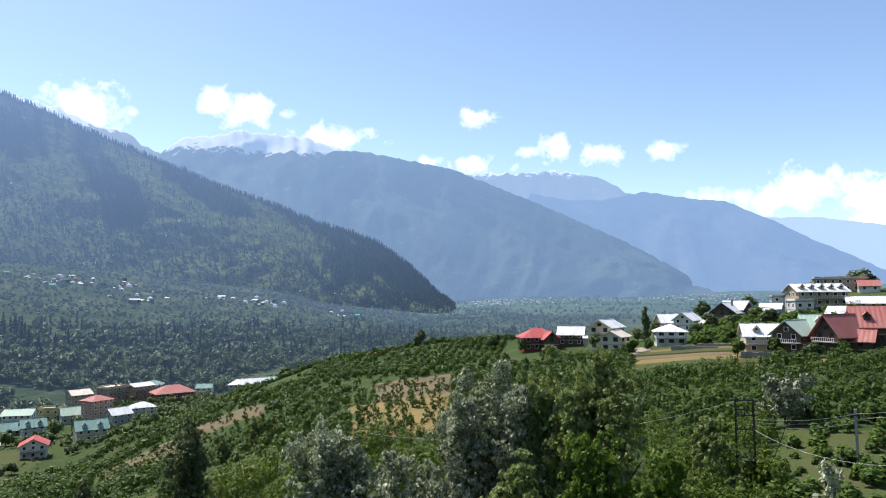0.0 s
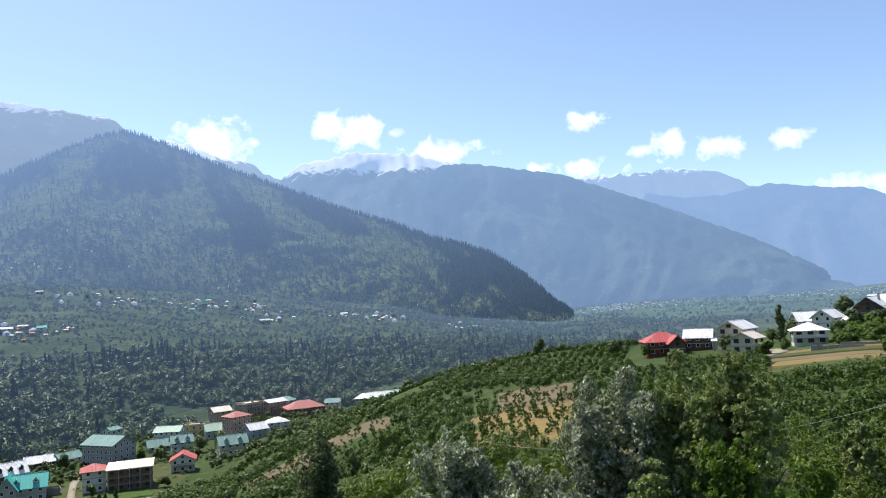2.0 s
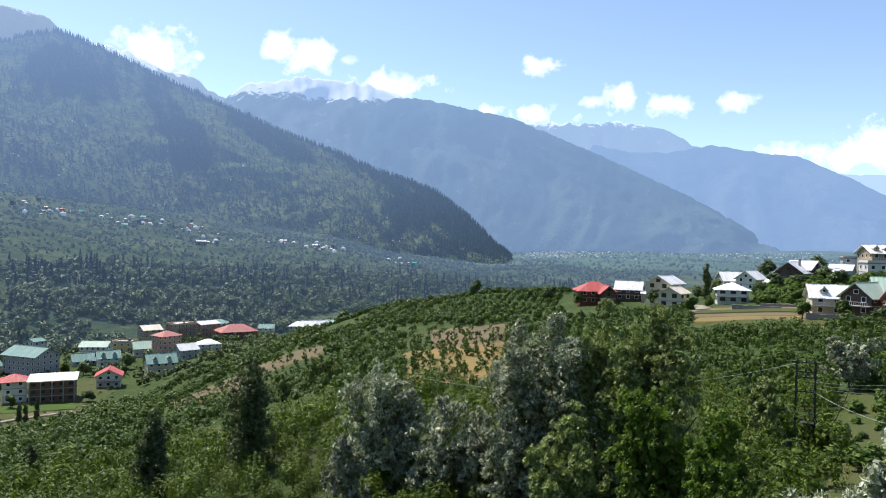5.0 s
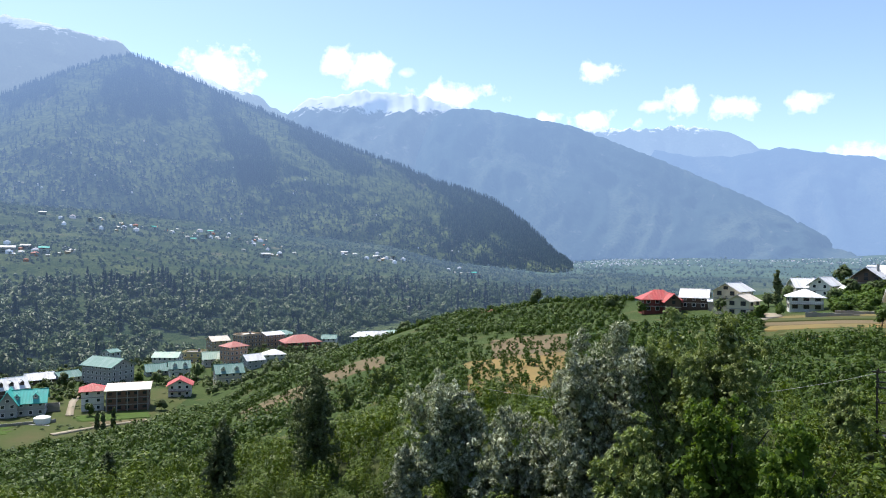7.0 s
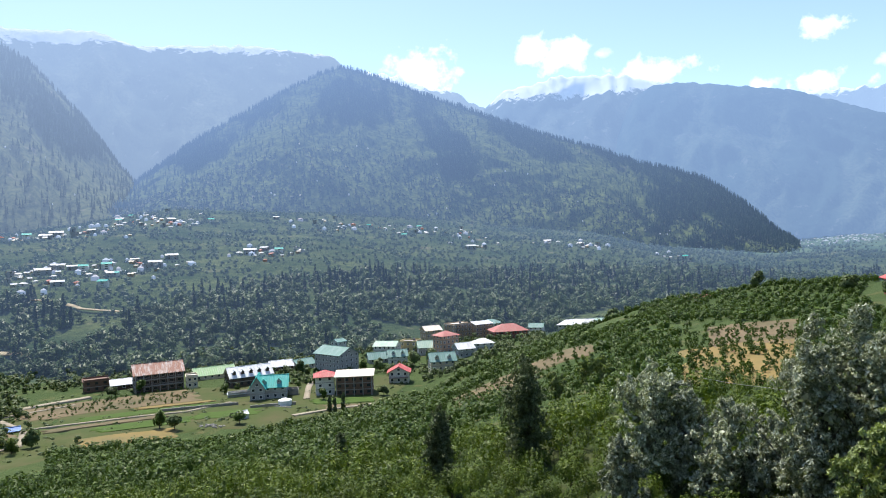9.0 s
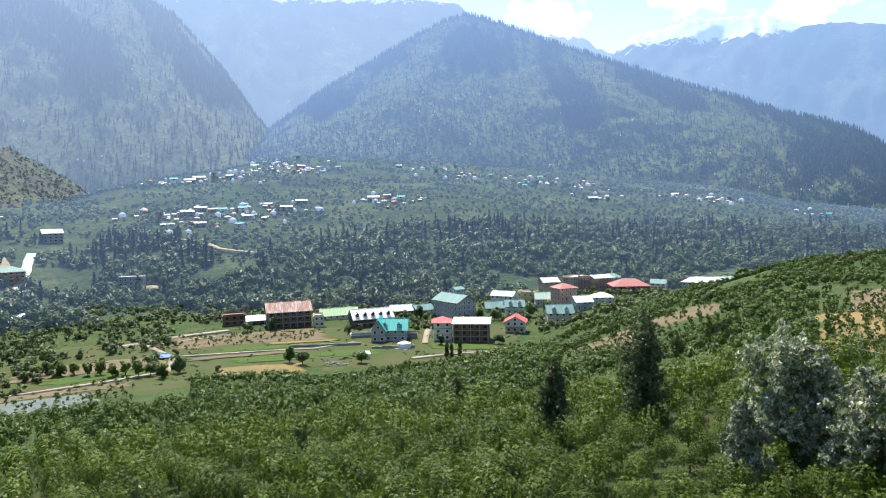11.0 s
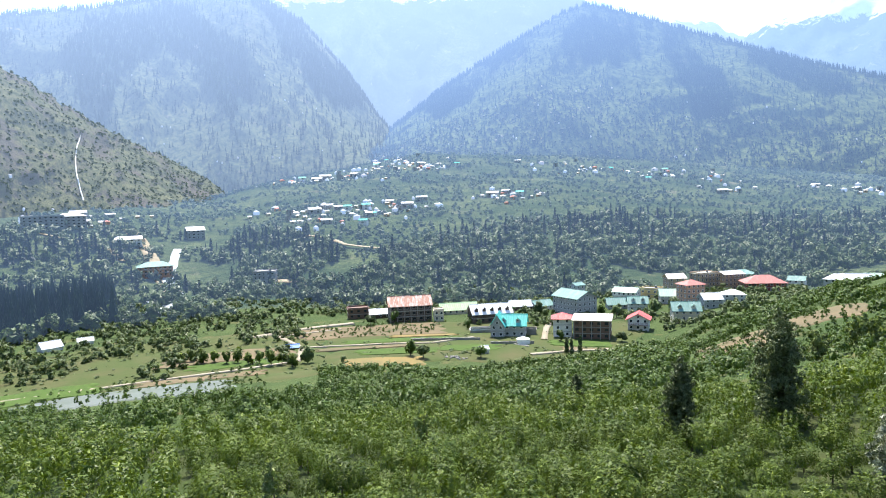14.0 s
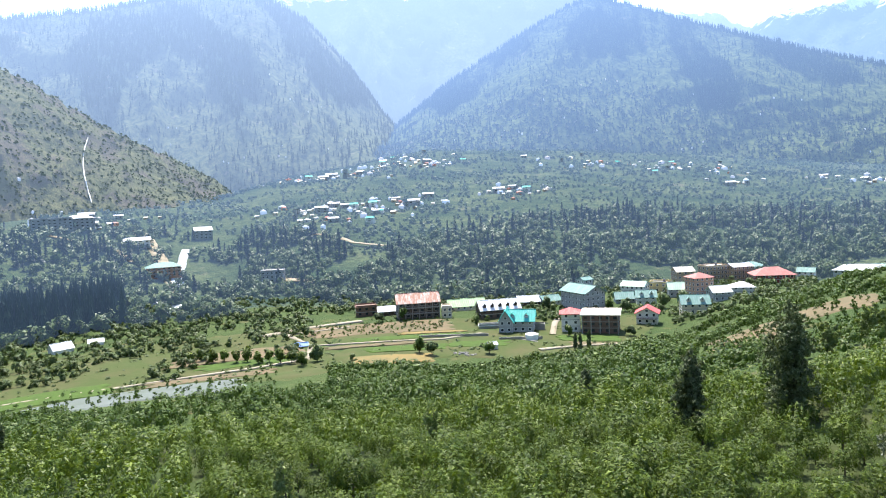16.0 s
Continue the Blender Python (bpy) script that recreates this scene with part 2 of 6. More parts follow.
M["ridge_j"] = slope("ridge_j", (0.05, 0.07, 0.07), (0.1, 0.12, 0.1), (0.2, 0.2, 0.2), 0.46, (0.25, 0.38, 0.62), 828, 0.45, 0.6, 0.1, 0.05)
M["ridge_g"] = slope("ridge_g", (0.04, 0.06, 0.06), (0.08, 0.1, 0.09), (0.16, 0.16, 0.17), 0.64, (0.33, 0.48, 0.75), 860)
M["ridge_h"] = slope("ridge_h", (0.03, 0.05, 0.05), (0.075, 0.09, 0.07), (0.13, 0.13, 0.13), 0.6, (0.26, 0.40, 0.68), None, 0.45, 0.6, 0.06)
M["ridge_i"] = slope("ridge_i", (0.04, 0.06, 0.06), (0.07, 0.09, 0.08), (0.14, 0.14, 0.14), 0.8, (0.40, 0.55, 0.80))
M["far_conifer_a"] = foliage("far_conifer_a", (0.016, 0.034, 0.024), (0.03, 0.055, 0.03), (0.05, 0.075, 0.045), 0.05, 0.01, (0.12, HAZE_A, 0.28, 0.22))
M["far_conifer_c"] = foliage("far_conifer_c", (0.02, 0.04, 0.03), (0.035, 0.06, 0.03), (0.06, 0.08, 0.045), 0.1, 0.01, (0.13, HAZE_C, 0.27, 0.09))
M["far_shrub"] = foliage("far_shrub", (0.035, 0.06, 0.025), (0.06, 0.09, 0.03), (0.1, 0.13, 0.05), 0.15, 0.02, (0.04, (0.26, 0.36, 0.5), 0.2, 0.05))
M["apple"] = foliage("apple_leaves", (0.036, 0.067, 0.009), (0.088, 0.13, 0.016), (0.18, 0.23, 0.032), 0.24, 0.22, None, 3.0)
M["apple_far"] = foliage("apple_leaves_far", (0.04, 0.078, 0.014), (0.082, 0.135, 0.024), (0.135, 0.19, 0.04), 0.26, 0.2, None, 3.0)
M["willow"] = foliage("willow_leaves", (0.062, 0.082, 0.034), (0.14, 0.165, 0.075), (0.8, 0.82, 0.66), 0.16, 0.6, None, 1.6)
M["willow_green"] = foliage("willow_green_leaves", (0.075, 0.11, 0.028), (0.16, 0.21, 0.06), (0.5, 0.55, 0.26), 0.3, 0.6, None, 2.2)
M["dark_leaf"] = foliage("dark_leaves", (0.038, 0.058, 0.02), (0.065, 0.09, 0.032), (0.28, 0.32, 0.16), 0.15, 0.6, None, 2.0)
M["bright_leaf"] = foliage("bright_leaves", (0.055, 0.105, 0.016), (0.115, 0.19, 0.026), (0.2, 0.29, 0.05), 0.4, 0.6)
# wood_mix, conifer and plateau leaves emit painted haze that thickens with distance
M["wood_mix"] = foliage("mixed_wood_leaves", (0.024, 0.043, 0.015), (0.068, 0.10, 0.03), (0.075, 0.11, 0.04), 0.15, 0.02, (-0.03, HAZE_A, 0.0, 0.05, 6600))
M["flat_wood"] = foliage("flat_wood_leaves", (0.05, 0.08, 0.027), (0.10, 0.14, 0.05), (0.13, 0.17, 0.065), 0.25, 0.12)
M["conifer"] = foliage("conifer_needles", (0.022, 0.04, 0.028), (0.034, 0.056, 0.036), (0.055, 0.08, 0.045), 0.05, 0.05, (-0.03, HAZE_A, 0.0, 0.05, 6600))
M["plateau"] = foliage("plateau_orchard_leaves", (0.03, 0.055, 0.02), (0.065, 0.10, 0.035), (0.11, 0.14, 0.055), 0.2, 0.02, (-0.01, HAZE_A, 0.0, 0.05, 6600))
M["bark"] = paint("bark", (0.09, 0.07, 0.05), (0.05, 0.04, 0.03), 0.9, 0, 1.5, 12, (1, 1, 0.2), 0.6)
M["glass"] = paint("window_glass", (0.03, 0.035, 0.045), (0.015, 0.018, 0.022), 0.12, 0, 0.4, 2.0, None, 0.0)
M["concrete"] = paint("concrete", (0.36, 0.34, 0.31), (0.22, 0.21, 0.2), 0.85, 0, 0.35, 5)
M["timber"] = paint("dark_timber", (0.10, 0.065, 0.045), (0.05, 0.035, 0.03), 0.75, 0, 0.6, 6, (1, 1, 0.2))
M["white_wall"] = paint("white_wall", (0.72, 0.70, 0.65), (0.5, 0.48, 0.44), 0.8, 0, 0.25, 4)
M["cream_wall"] = paint("cream_wall", (0.62, 0.55, 0.40), (0.42, 0.37, 0.28), 0.8, 0, 0.25, 4)
M["yellow_wall"] = paint("yellow_wall", (0.60, 0.45, 0.20), (0.4, 0.31, 0.16), 0.8, 0, 0.25, 4)
M["grey_wall"] = paint("grey_wall", (0.42, 0.43, 0.43), (0.27, 0.27, 0.27), 0.85, 0, 0.25, 4)
M["pink_wall"] = paint("salmon_wall", (0.58, 0.33, 0.22), (0.42, 0.25, 0.18), 0.8, 0, 0.25, 4)
M["tan_wall"] = paint("tan_wall", (0.46, 0.35, 0.22), (0.3, 0.23, 0.16), 0.8, 0, 0.25, 4)
M["brick_wall"] = paint("brown_brick_wall", (0.20, 0.11, 0.075), (0.12, 0.07, 0.05), 0.85, 0, 0.5, 5)
M["maroon_wall"] = paint("maroon_wall", (0.25, 0.06, 0.045), (0.14, 0.04, 0.035), 0.7, 0, 0.4, 4)
M["white_roof"] = sheet("white_metal_roof", (0.74, 0.74, 0.75), (0.55, 0.53, 0.5))
M["teal_roof"] = sheet("teal_metal_roof", (0.05, 0.42, 0.37), (0.12, 0.40, 0.36))
M["blue_roof"] = sheet("dull_teal_roof", (0.13, 0.255, 0.225), (0.24, 0.34, 0.32))
M["sage_roof"] = sheet("faded_green_roof", (0.36, 0.50, 0.40), (0.5, 0.55, 0.46))
M["green_roof"] = sheet("leaf_green_roof", (0.38, 0.55, 0.28), (0.5, 0.58, 0.38))
M["red_roof"] = sheet("red_metal_roof", (0.46, 0.085, 0.08), (0.45, 0.17, 0.15))
M["brick_roof"] = sheet("salmon_red_roof", (0.42, 0.145, 0.125), (0.40, 0.21, 0.18))
M["rust_roof"] = sheet("rust_streaked_roof", (0.30, 0.13, 0.085), (0.62, 0.56, 0.52), 0.6, 0.9)
M["cream_roof"] = sheet("cream_metal_roof", (0.72, 0.64, 0.54), (0.6, 0.5, 0.4))
M["dark_roof"] = sheet("dark_slate_roof", (0.10, 0.105, 0.12), (0.17, 0.17, 0.18))
M["soil"] = paint("bare_soil", (0.175, 0.13, 0.078), (0.09, 0.085, 0.045), 0.95, 0, 0.05, 1.0, None, 0.5, "World")
M["straw"] = paint("dry_straw_field", (0.24, 0.165, 0.06), (0.12, 0.115, 0.055), 0.95, 0, 0.07, 1.3, None, 0.5, "World")
M["meadow"] = paint("meadow_grass", (0.048, 0.074, 0.018), (0.085, 0.08, 0.035), 0.95, 0, 0.09, 0.7, None, 0.5, "World")
M["crop"] = paint("green_crop", (0.065, 0.11, 0.02), (0.048, 0.076, 0.02), 0.95, 0, 0.12, 1.2, (1, 4, 1), 0.5, "World")
M["track"] = paint("pale_dust_track", (0.34, 0.29, 0.22), (0.20, 0.18, 0.13), 0.95, 0, 0.1, 1.0, None, 0.3, "World")
M["net"] = paint("grey_net_cover", (0.10, 0.12, 0.112), (0.055, 0.075, 0.045), 0.8, 0, 0.08, 1.0, None, 0.3, "World")
M["water"] = paint("white_river_water", (0.72, 0.75, 0.76), (0.5, 0.53, 0.53), 0.3, 0, 0.06, 0.8, None, 0.4, "World")
M["steel"] = paint("rusty_steel", (0.07, 0.055, 0.045), (0.04, 0.035, 0.03), 0.6, 0.3, 2, 12)
M["cable"] = paint("grey_cable", (0.40, 0.40, 0.38), (0.3, 0.3, 0.28), 0.6, 0, 2, 8)
M["white_paint"] = paint("white_paint", (0.85, 0.85, 0.84), (0.7, 0.69, 0.66), 0.5, 0, 0.5, 5)
M["blue_tarp"] = paint("blue_tarpaulin", (0.05, 0.22, 0.62), (0.06, 0.16, 0.42), 0.5, 0, 0.5, 5)
M["stone"] = paint("field_stone", (0.30, 0.28, 0.25), (0.18, 0.17, 0.15), 0.9, 0, 0.4, 3, None, 0.6)

# ---- mesh helpers ----
def mesh_object(name, verts, faces, mat, parent=None, smooth=False, label=""):
    """verts: (n, 3); faces: (m, 3) or (m, 4) array of indices."""
    verts, faces = np.asarray(verts, float), np.asarray(faces, int)
    me = bpy.data.meshes.new(name)
    k = faces.shape[1]
    me.vertices.add(len(verts))
    me.vertices.foreach_set("co", verts.ravel())
    me.loops.add(faces.size)
    me.loops.foreach_set("vertex_index", faces.ravel())
    me.polygons.add(len(faces))
    me.polygons.foreach_set("loop_start", np.arange(0, faces.size, k))
    me.polygons.foreach_set("use_smooth", np.full(len(faces), smooth))
    for mt in mat if isinstance(mat, (list, tuple)) else [mat]:
        me.materials.append(mt)
    me.update(calc_edges=True)
    me.validate()
    ob = new(name, me)
    ob.parent = parent
    if label:
        tagged(ob, label)
    return ob


def part(name, bm, material, parent, label="", at=None):
    me = bpy.data.meshes.new(name)
    bm.to_mesh(me)
    bm.free()
    me.materials.append(material)
    ob = new(name, me)
    ob.parent = parent
    if at is not None:
        ob.matrix_basis = at
    if label:
        tagged(ob, label)
    return ob


def thing(name, at, label, category, group="", kind=""):
    ob = new(name)
    ob.matrix_basis = at
    return tagged(ob, label, category, group, kind)


# ---- the land: rings of stations out from the eye, by azimuth: (distance, height) ----
STATIONS = [
    (-180, (30, -16), (60, -2), (120, 20), (300, 90), (500, 160), (700, 220), (1000, 300), (1500, 420), (4950, 500)),
    (-120, (30, -20), (60, -16), (120, -14), (300, -10), (450, 10), (600, 40), (800, 80), (1000, 110), (4950, 300)),
    (-95, (30, -22), (60, -24.5), (120, -34), (250, -58), (390, -65), (600, -70), (800, -24), (1000, -8), (4950, 40)),
    (-80, (30, -22), (60, -24.5), (120, -36), (250, -60), (390, -66), (600, -72), (800, -26), (1000, -10), (4950, 40)),
    (-64, (30, -23), (60, -26), (120, -38), (250, -60), (400, -66), (680, -74), (1000, -22), (1300, 8), (4950, 60)),
    (-55, (30, -23), (60, -27), (120, -38), (250, -60), (400, -66), (520, -74), (950, -20), (1600, 66), (4950, 120)),
    (-46, (30, -23), (60, -27.5), (120, -38), (240, -60), (400, -65), (480, -73), (900, -31), (1700, 104), (4950, 150)),
    (-37, (30, -23), (60, -27.5), (120, -37), (250, -60.5), (420, -65), (500, -73), (900, -28), (1700, 92), (4950, 140)),
    (-28, (30, -23), (60, -27), (120, -35), (290, -62), (470, -65), (540, -73), (950, -34), (1750, 68), (4950, 110)),
    (-20, (30, -23), (60, -26.5), (120, -32), (250, -42), (480, -64), (560, -73), (1000, -44), (1800, 42), (4950, 60)),
    (-15, (30, -22.5), (60, -26), (120, -29), (300, -36.5), (480, -62), (580, -73), (1000, -47), (1800, 22), (4950, 30)),
    (-8, (30, -22), (60, -25.5), (120, -26.5), (340, -28.5), (500, -58), (620, -73), (1100, -50), (1900, -24), (4950, -40)),
    (0, (30, -21.5), (60, -25), (120, -25), (340, -23.5), (520, -50), (700, -73), (1300, -62), (2600, -34), (4950, -10)),
    (7, (30, -21), (60, -25), (120, -24), (300, -19.5), (520, -40), (800, -72), (1500, -64), (3100, 4), (4950, 30)),
    (14, (30, -20.5), (60, -24.5), (120, -23.5), (260, -18.5), (450, -24), (800, -60), (1500, -64), (3300, 4), (4950, 30)),
    (22, (30, -20), (60, -24), (120, -22.5), (230, -16), (360, -8), (700, -50), (1500, -64), (3500, 12), (4950, 40)),
    (30, (30, -19.5), (60, -23.5), (120, -20), (200, -15), (380, 1), (700, -10), (1500, -60), (3500, 12), (4950, 40)),
    (45, (30, -18), (60, -20), (120, -16), (200, -8), (380, 12), (700, 20), (1500, 60), (3500, 200), (4950, 260)),
    (110, (30, -12), (60, 2), (120, 24), (300, 90), (500, 160), (700, 220), (1000, 300), (1500, 420), (4950, 500)),
    (180, (30, -16), (60, -2), (120, 20), (300, 90), (500, 160), (700, 220), (1000, 300), (1500, 420), (4950, 500)),
]
ST_AZ = np.array([s[0] for s in STATIONS], float)
ST_R = np.array([[p[0] for p in s[1:]] for s in STATIONS], float)
ST_Z = np.array([[p[1] for p in s[1:]] for s in STATIONS], float)


def land(x, y):
    """The height of the ground."""
    r = math.hypot(x, y)
    az = math.degrees(math.atan2(x, y))
    i = min(max(int(np.searchsorted(ST_AZ, az)) - 1, 0), len(ST_AZ) - 2)
    f = (az - ST_AZ[i]) / (ST_AZ[i + 1] - ST_AZ[i])
    f = f * f * (3 - 2 * f) * 0.5 + f * 0.5
    rs, zs = ST_R[i] * (1 - f) + ST_R[i + 1] * f, ST_Z[i] * (1 - f) + ST_Z[i + 1] * f
    z = float(np.interp(r, np.concatenate(([0], rs)), np.concatenate(([-21.0], zs))))
    rough = min(r / 250.0, 1.0)
    if 245 < r < 440 and az < -26:
        rough *= 0.25
    z += rough * 2.2 * noise.noise(Vector((x / 60, y / 60, 0))) + min(r / 900, 1.5) * 5 * noise.noise(Vector((x / 240, y / 240, 3)))
    return z


def polar_grid(azs, rs, height):
    verts = []
    for r in rs:
        for az in azs:
            x, y = spot(az, r)
            verts.append((x, y, height(x, y)))
    na = len(azs)
    faces = [(j * na + i, j * na + i + 1, (j + 1) * na + i + 1, (j + 1) * na + i) for j in range(len(rs) - 1) for i in range(na - 1)]
    return np.array(verts), np.array(faces)[:, ::-1]


land_az = [-180 + 5 * i for i in range(17)] + [-95 + 0.7 * i for i in range(194)] + [41 + 5 * i for i in range(28)] + [180]
land_r = [0.0]
while land_r[-1] < 4900:
    land_r.append(land_r[-1] + max(2.0, land_r[-1] * 0.035))
v, f = polar_grid(land_az, land_r, land)
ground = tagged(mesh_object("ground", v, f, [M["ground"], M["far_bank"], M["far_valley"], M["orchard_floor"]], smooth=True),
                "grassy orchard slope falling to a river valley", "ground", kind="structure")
# beyond 470 m the ground materials carry haze as emission
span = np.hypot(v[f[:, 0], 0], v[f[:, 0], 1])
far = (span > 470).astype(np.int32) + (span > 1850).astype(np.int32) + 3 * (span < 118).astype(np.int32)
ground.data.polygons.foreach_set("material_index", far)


def field(name, mat, az0, az1, r0, r1, label, category, lift=0.25, ragged=0.25, seed=1.0, step=28):
    """A patch of field on the land with an uneven border."""
    verts = []
    for j in range(step + 1):
        for i in range(step + 1):
            u, w = i / step - 0.5, j / step - 0.5
            k = 1 + ragged * noise.noise(Vector((4 * u + seed, 4 * w, seed)))
            uu, ww = 0.5 + u * k, 0.5 + w * k
            x, y = spot(az0 + (az1 - az0) * uu, r0 + (r1 - r0) * ww)
            edge = max(abs(u), abs(w)) * 2
            verts.append((x, y, land(x, y) + lift - (0.9 if edge > 0.999 else 0)))
    n1 = step + 1
    faces = [(j * n1 + i, (j + 1) * n1 + i, (j + 1) * n1 + i + 1, j * n1 + i + 1) for j in range(step) for i in range(step)]
    ob = mesh_object(name, verts, np.array(faces)[:, ::-1], mat, smooth=True)
    return tagged(ob, label, category, kind="structure")


def strip(name, mat, knots, width, label, category, lift=0.35, kind="structure"):
    """A road, track or stream along azimuth and distance knots."""
    pts = []
    for (a0, q0), (a1, q1) in zip(knots[:-1], knots[1:]):
        for k in range(14):
            s = k / 14
            pts.append(Vector((*spot(a0 + (a1 - a0) * s, q0 + (q1 - q0) * s), 0)))
    pts.append(Vector((*spot(*knots[-1]), 0)))
    verts = []
    for i, p in enumerate(pts):
        d = (pts[min(i + 1, len(pts) - 1)] - pts[max(i - 1, 0)]).normalized()
        s = Vector((-d.y, d.x, 0)) * width * 0.5 * (1 + 0.35 * noise.noise(p * 0.05))
        for q, dz in ((p - s * 1.05, -0.6), (p - s, 0), (p + s, 0), (p + s * 1.05, -0.6)):
            verts.append((q.x, q.y, land(q.x, q.y) + lift + dz))
    faces = [(4 * i + k, 4 * i + k + 1, 4 * i + 5 + k, 4 * i + 4 + k) for i in range(len(pts) - 1) for k in range(3)]
    return tagged(mesh_object(name, verts, faces, mat, smooth=True), label, category, kind=kind)


# ---- mountains: crest azimuth and elevation, crest distance at both ends, foot ----
RIDGES = {}


def ridge(name, mat, crest, r_near, r_far, foot, label, relief=70.0, jag=0.12, seed=1.0, step=0.3, rows_u=40, clear=(0.1, 0.4), dark_from=90.0):
    """crest: (azimuth, elevation) knots; r_near, r_far: crest distance at its two ends; foot: (distance at first end, at last end);
    relief: depth of gullies and spurs; clear: how open the woods are at the foot, and how much they close towards the crest."""
    ca, ce = [c[0] for c in crest], [c[1] for c in crest]
    azs = np.arange(ca[0], ca[-1] + 0.01, step)

    def spurs(across, along):
        w = noise.noise(Vector((across / 700, along / 600, seed)))
        total, amp, size = 0.0, 1.0, 1.0
        for k in range(5):
            p = Vector((across / 430 * size + w * 0.8 * size ** 0.5, along / (900 if k < 2 else 600) * size, seed * 7 + k))
            total += amp * (0.55 - 2.0 * abs(noise.noise(p)))
            amp *= 0.52
            size *= 2.05
        return total

    def surf(az, u):
        s = (az - ca[0]) / (ca[-1] - ca[0])
        el = float(np.interp(az, ca, ce)) + jag * noise.noise(Vector((az * 1.6, seed, 0))) + jag * 0.5 * noise.noise(Vector((az * 5, seed, 5)))
        rc = (r_near + (r_far - r_near) * s) * (1 + 0.03 * noise.noise(Vector((az * 0.25, seed, 2))))
        rb = foot[0] + (foot[1] - foot[0]) * s
        zc = rc * math.tan(radians(el))
        x, y = spot(az, rb)
        zb = land(x, y) - 14
        if u <= 1:
            fade = math.sin(math.pi * min(max(u, 0), 1)) ** 0.6
            push = relief * fade * spurs(radians(az) * rc, u * (rc - rb))
            return (*spot(az, rb + (rc - rb) * u - push), zb + (zc - zb) * u + push * 0.12)
        return (*spot(az, rc + (u - 1) * 900), zc - (u - 1) * 700)

    def opened(az, u):
        """0 in closed woods, 1 in clearings, in streaks down the slope."""
        across, along = radians(az) * r_near, u * 900
        o = 1.3 * noise.noise(Vector((across / 240, along / 420, seed + 3))) + 0.45 * noise.noise(Vector((across / 42, along / 130, seed + 9)))
        o += clear[0] - clear[1] * u - 0.5 * min(max((az - dark_from) / 6, 0), 1)
        return min(max(o * 2.2 + 0.5, 0.0), 1.0)

    us = [i / rows_u for i in range(rows_u + 1)] + [1.15, 1.45]
    verts = [surf(az, u) for u in us for az in azs]
    na = len(azs)
    faces = [(j * na + i, j * na + i + 1, (j + 1) * na + i + 1, (j + 1) * na + i) for j in range(len(us) - 1) for i in range(na - 1)]
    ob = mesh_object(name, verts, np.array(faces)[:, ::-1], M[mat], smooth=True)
    ob.data.attributes.new("open", "FLOAT", "POINT").data.foreach_set("value", [opened(az, u) for u in us for az in azs])
    RIDGES[mat] = (surf, ca[0], ca[-1], opened)
    return tagged(ob, label, "mountain", kind="structure")


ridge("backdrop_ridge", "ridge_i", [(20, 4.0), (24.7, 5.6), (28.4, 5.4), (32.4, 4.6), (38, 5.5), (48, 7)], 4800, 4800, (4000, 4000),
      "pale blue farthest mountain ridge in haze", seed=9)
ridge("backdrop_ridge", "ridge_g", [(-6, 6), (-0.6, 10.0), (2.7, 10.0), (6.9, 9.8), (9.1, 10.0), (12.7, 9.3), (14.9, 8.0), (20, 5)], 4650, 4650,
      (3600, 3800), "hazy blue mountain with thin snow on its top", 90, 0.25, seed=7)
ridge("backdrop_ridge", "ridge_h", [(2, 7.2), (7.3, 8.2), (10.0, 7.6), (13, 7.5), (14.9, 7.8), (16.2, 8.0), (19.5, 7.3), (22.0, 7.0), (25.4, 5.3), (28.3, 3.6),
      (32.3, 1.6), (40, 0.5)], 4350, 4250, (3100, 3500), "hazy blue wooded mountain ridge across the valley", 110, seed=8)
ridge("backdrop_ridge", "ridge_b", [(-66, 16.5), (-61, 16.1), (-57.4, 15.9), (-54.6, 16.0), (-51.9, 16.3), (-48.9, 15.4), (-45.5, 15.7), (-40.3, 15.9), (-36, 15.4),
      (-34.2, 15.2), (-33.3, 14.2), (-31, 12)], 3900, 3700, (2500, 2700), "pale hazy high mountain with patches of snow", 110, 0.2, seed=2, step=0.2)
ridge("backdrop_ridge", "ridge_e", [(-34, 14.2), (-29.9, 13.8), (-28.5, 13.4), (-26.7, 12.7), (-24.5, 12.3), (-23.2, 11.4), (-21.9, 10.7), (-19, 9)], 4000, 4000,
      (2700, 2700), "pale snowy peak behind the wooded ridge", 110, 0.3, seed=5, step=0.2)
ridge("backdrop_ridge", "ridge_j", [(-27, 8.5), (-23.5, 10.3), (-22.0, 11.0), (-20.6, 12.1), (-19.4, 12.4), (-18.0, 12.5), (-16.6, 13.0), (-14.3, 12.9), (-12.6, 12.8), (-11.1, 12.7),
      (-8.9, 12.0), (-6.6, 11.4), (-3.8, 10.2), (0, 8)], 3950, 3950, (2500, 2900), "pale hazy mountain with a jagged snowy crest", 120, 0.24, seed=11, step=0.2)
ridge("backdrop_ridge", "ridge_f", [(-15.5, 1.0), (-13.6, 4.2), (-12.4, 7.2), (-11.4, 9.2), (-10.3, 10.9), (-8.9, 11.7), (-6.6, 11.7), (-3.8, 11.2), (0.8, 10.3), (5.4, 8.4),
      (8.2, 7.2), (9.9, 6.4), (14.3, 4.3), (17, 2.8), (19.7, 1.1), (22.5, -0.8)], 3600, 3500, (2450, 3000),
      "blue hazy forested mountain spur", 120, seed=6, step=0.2)
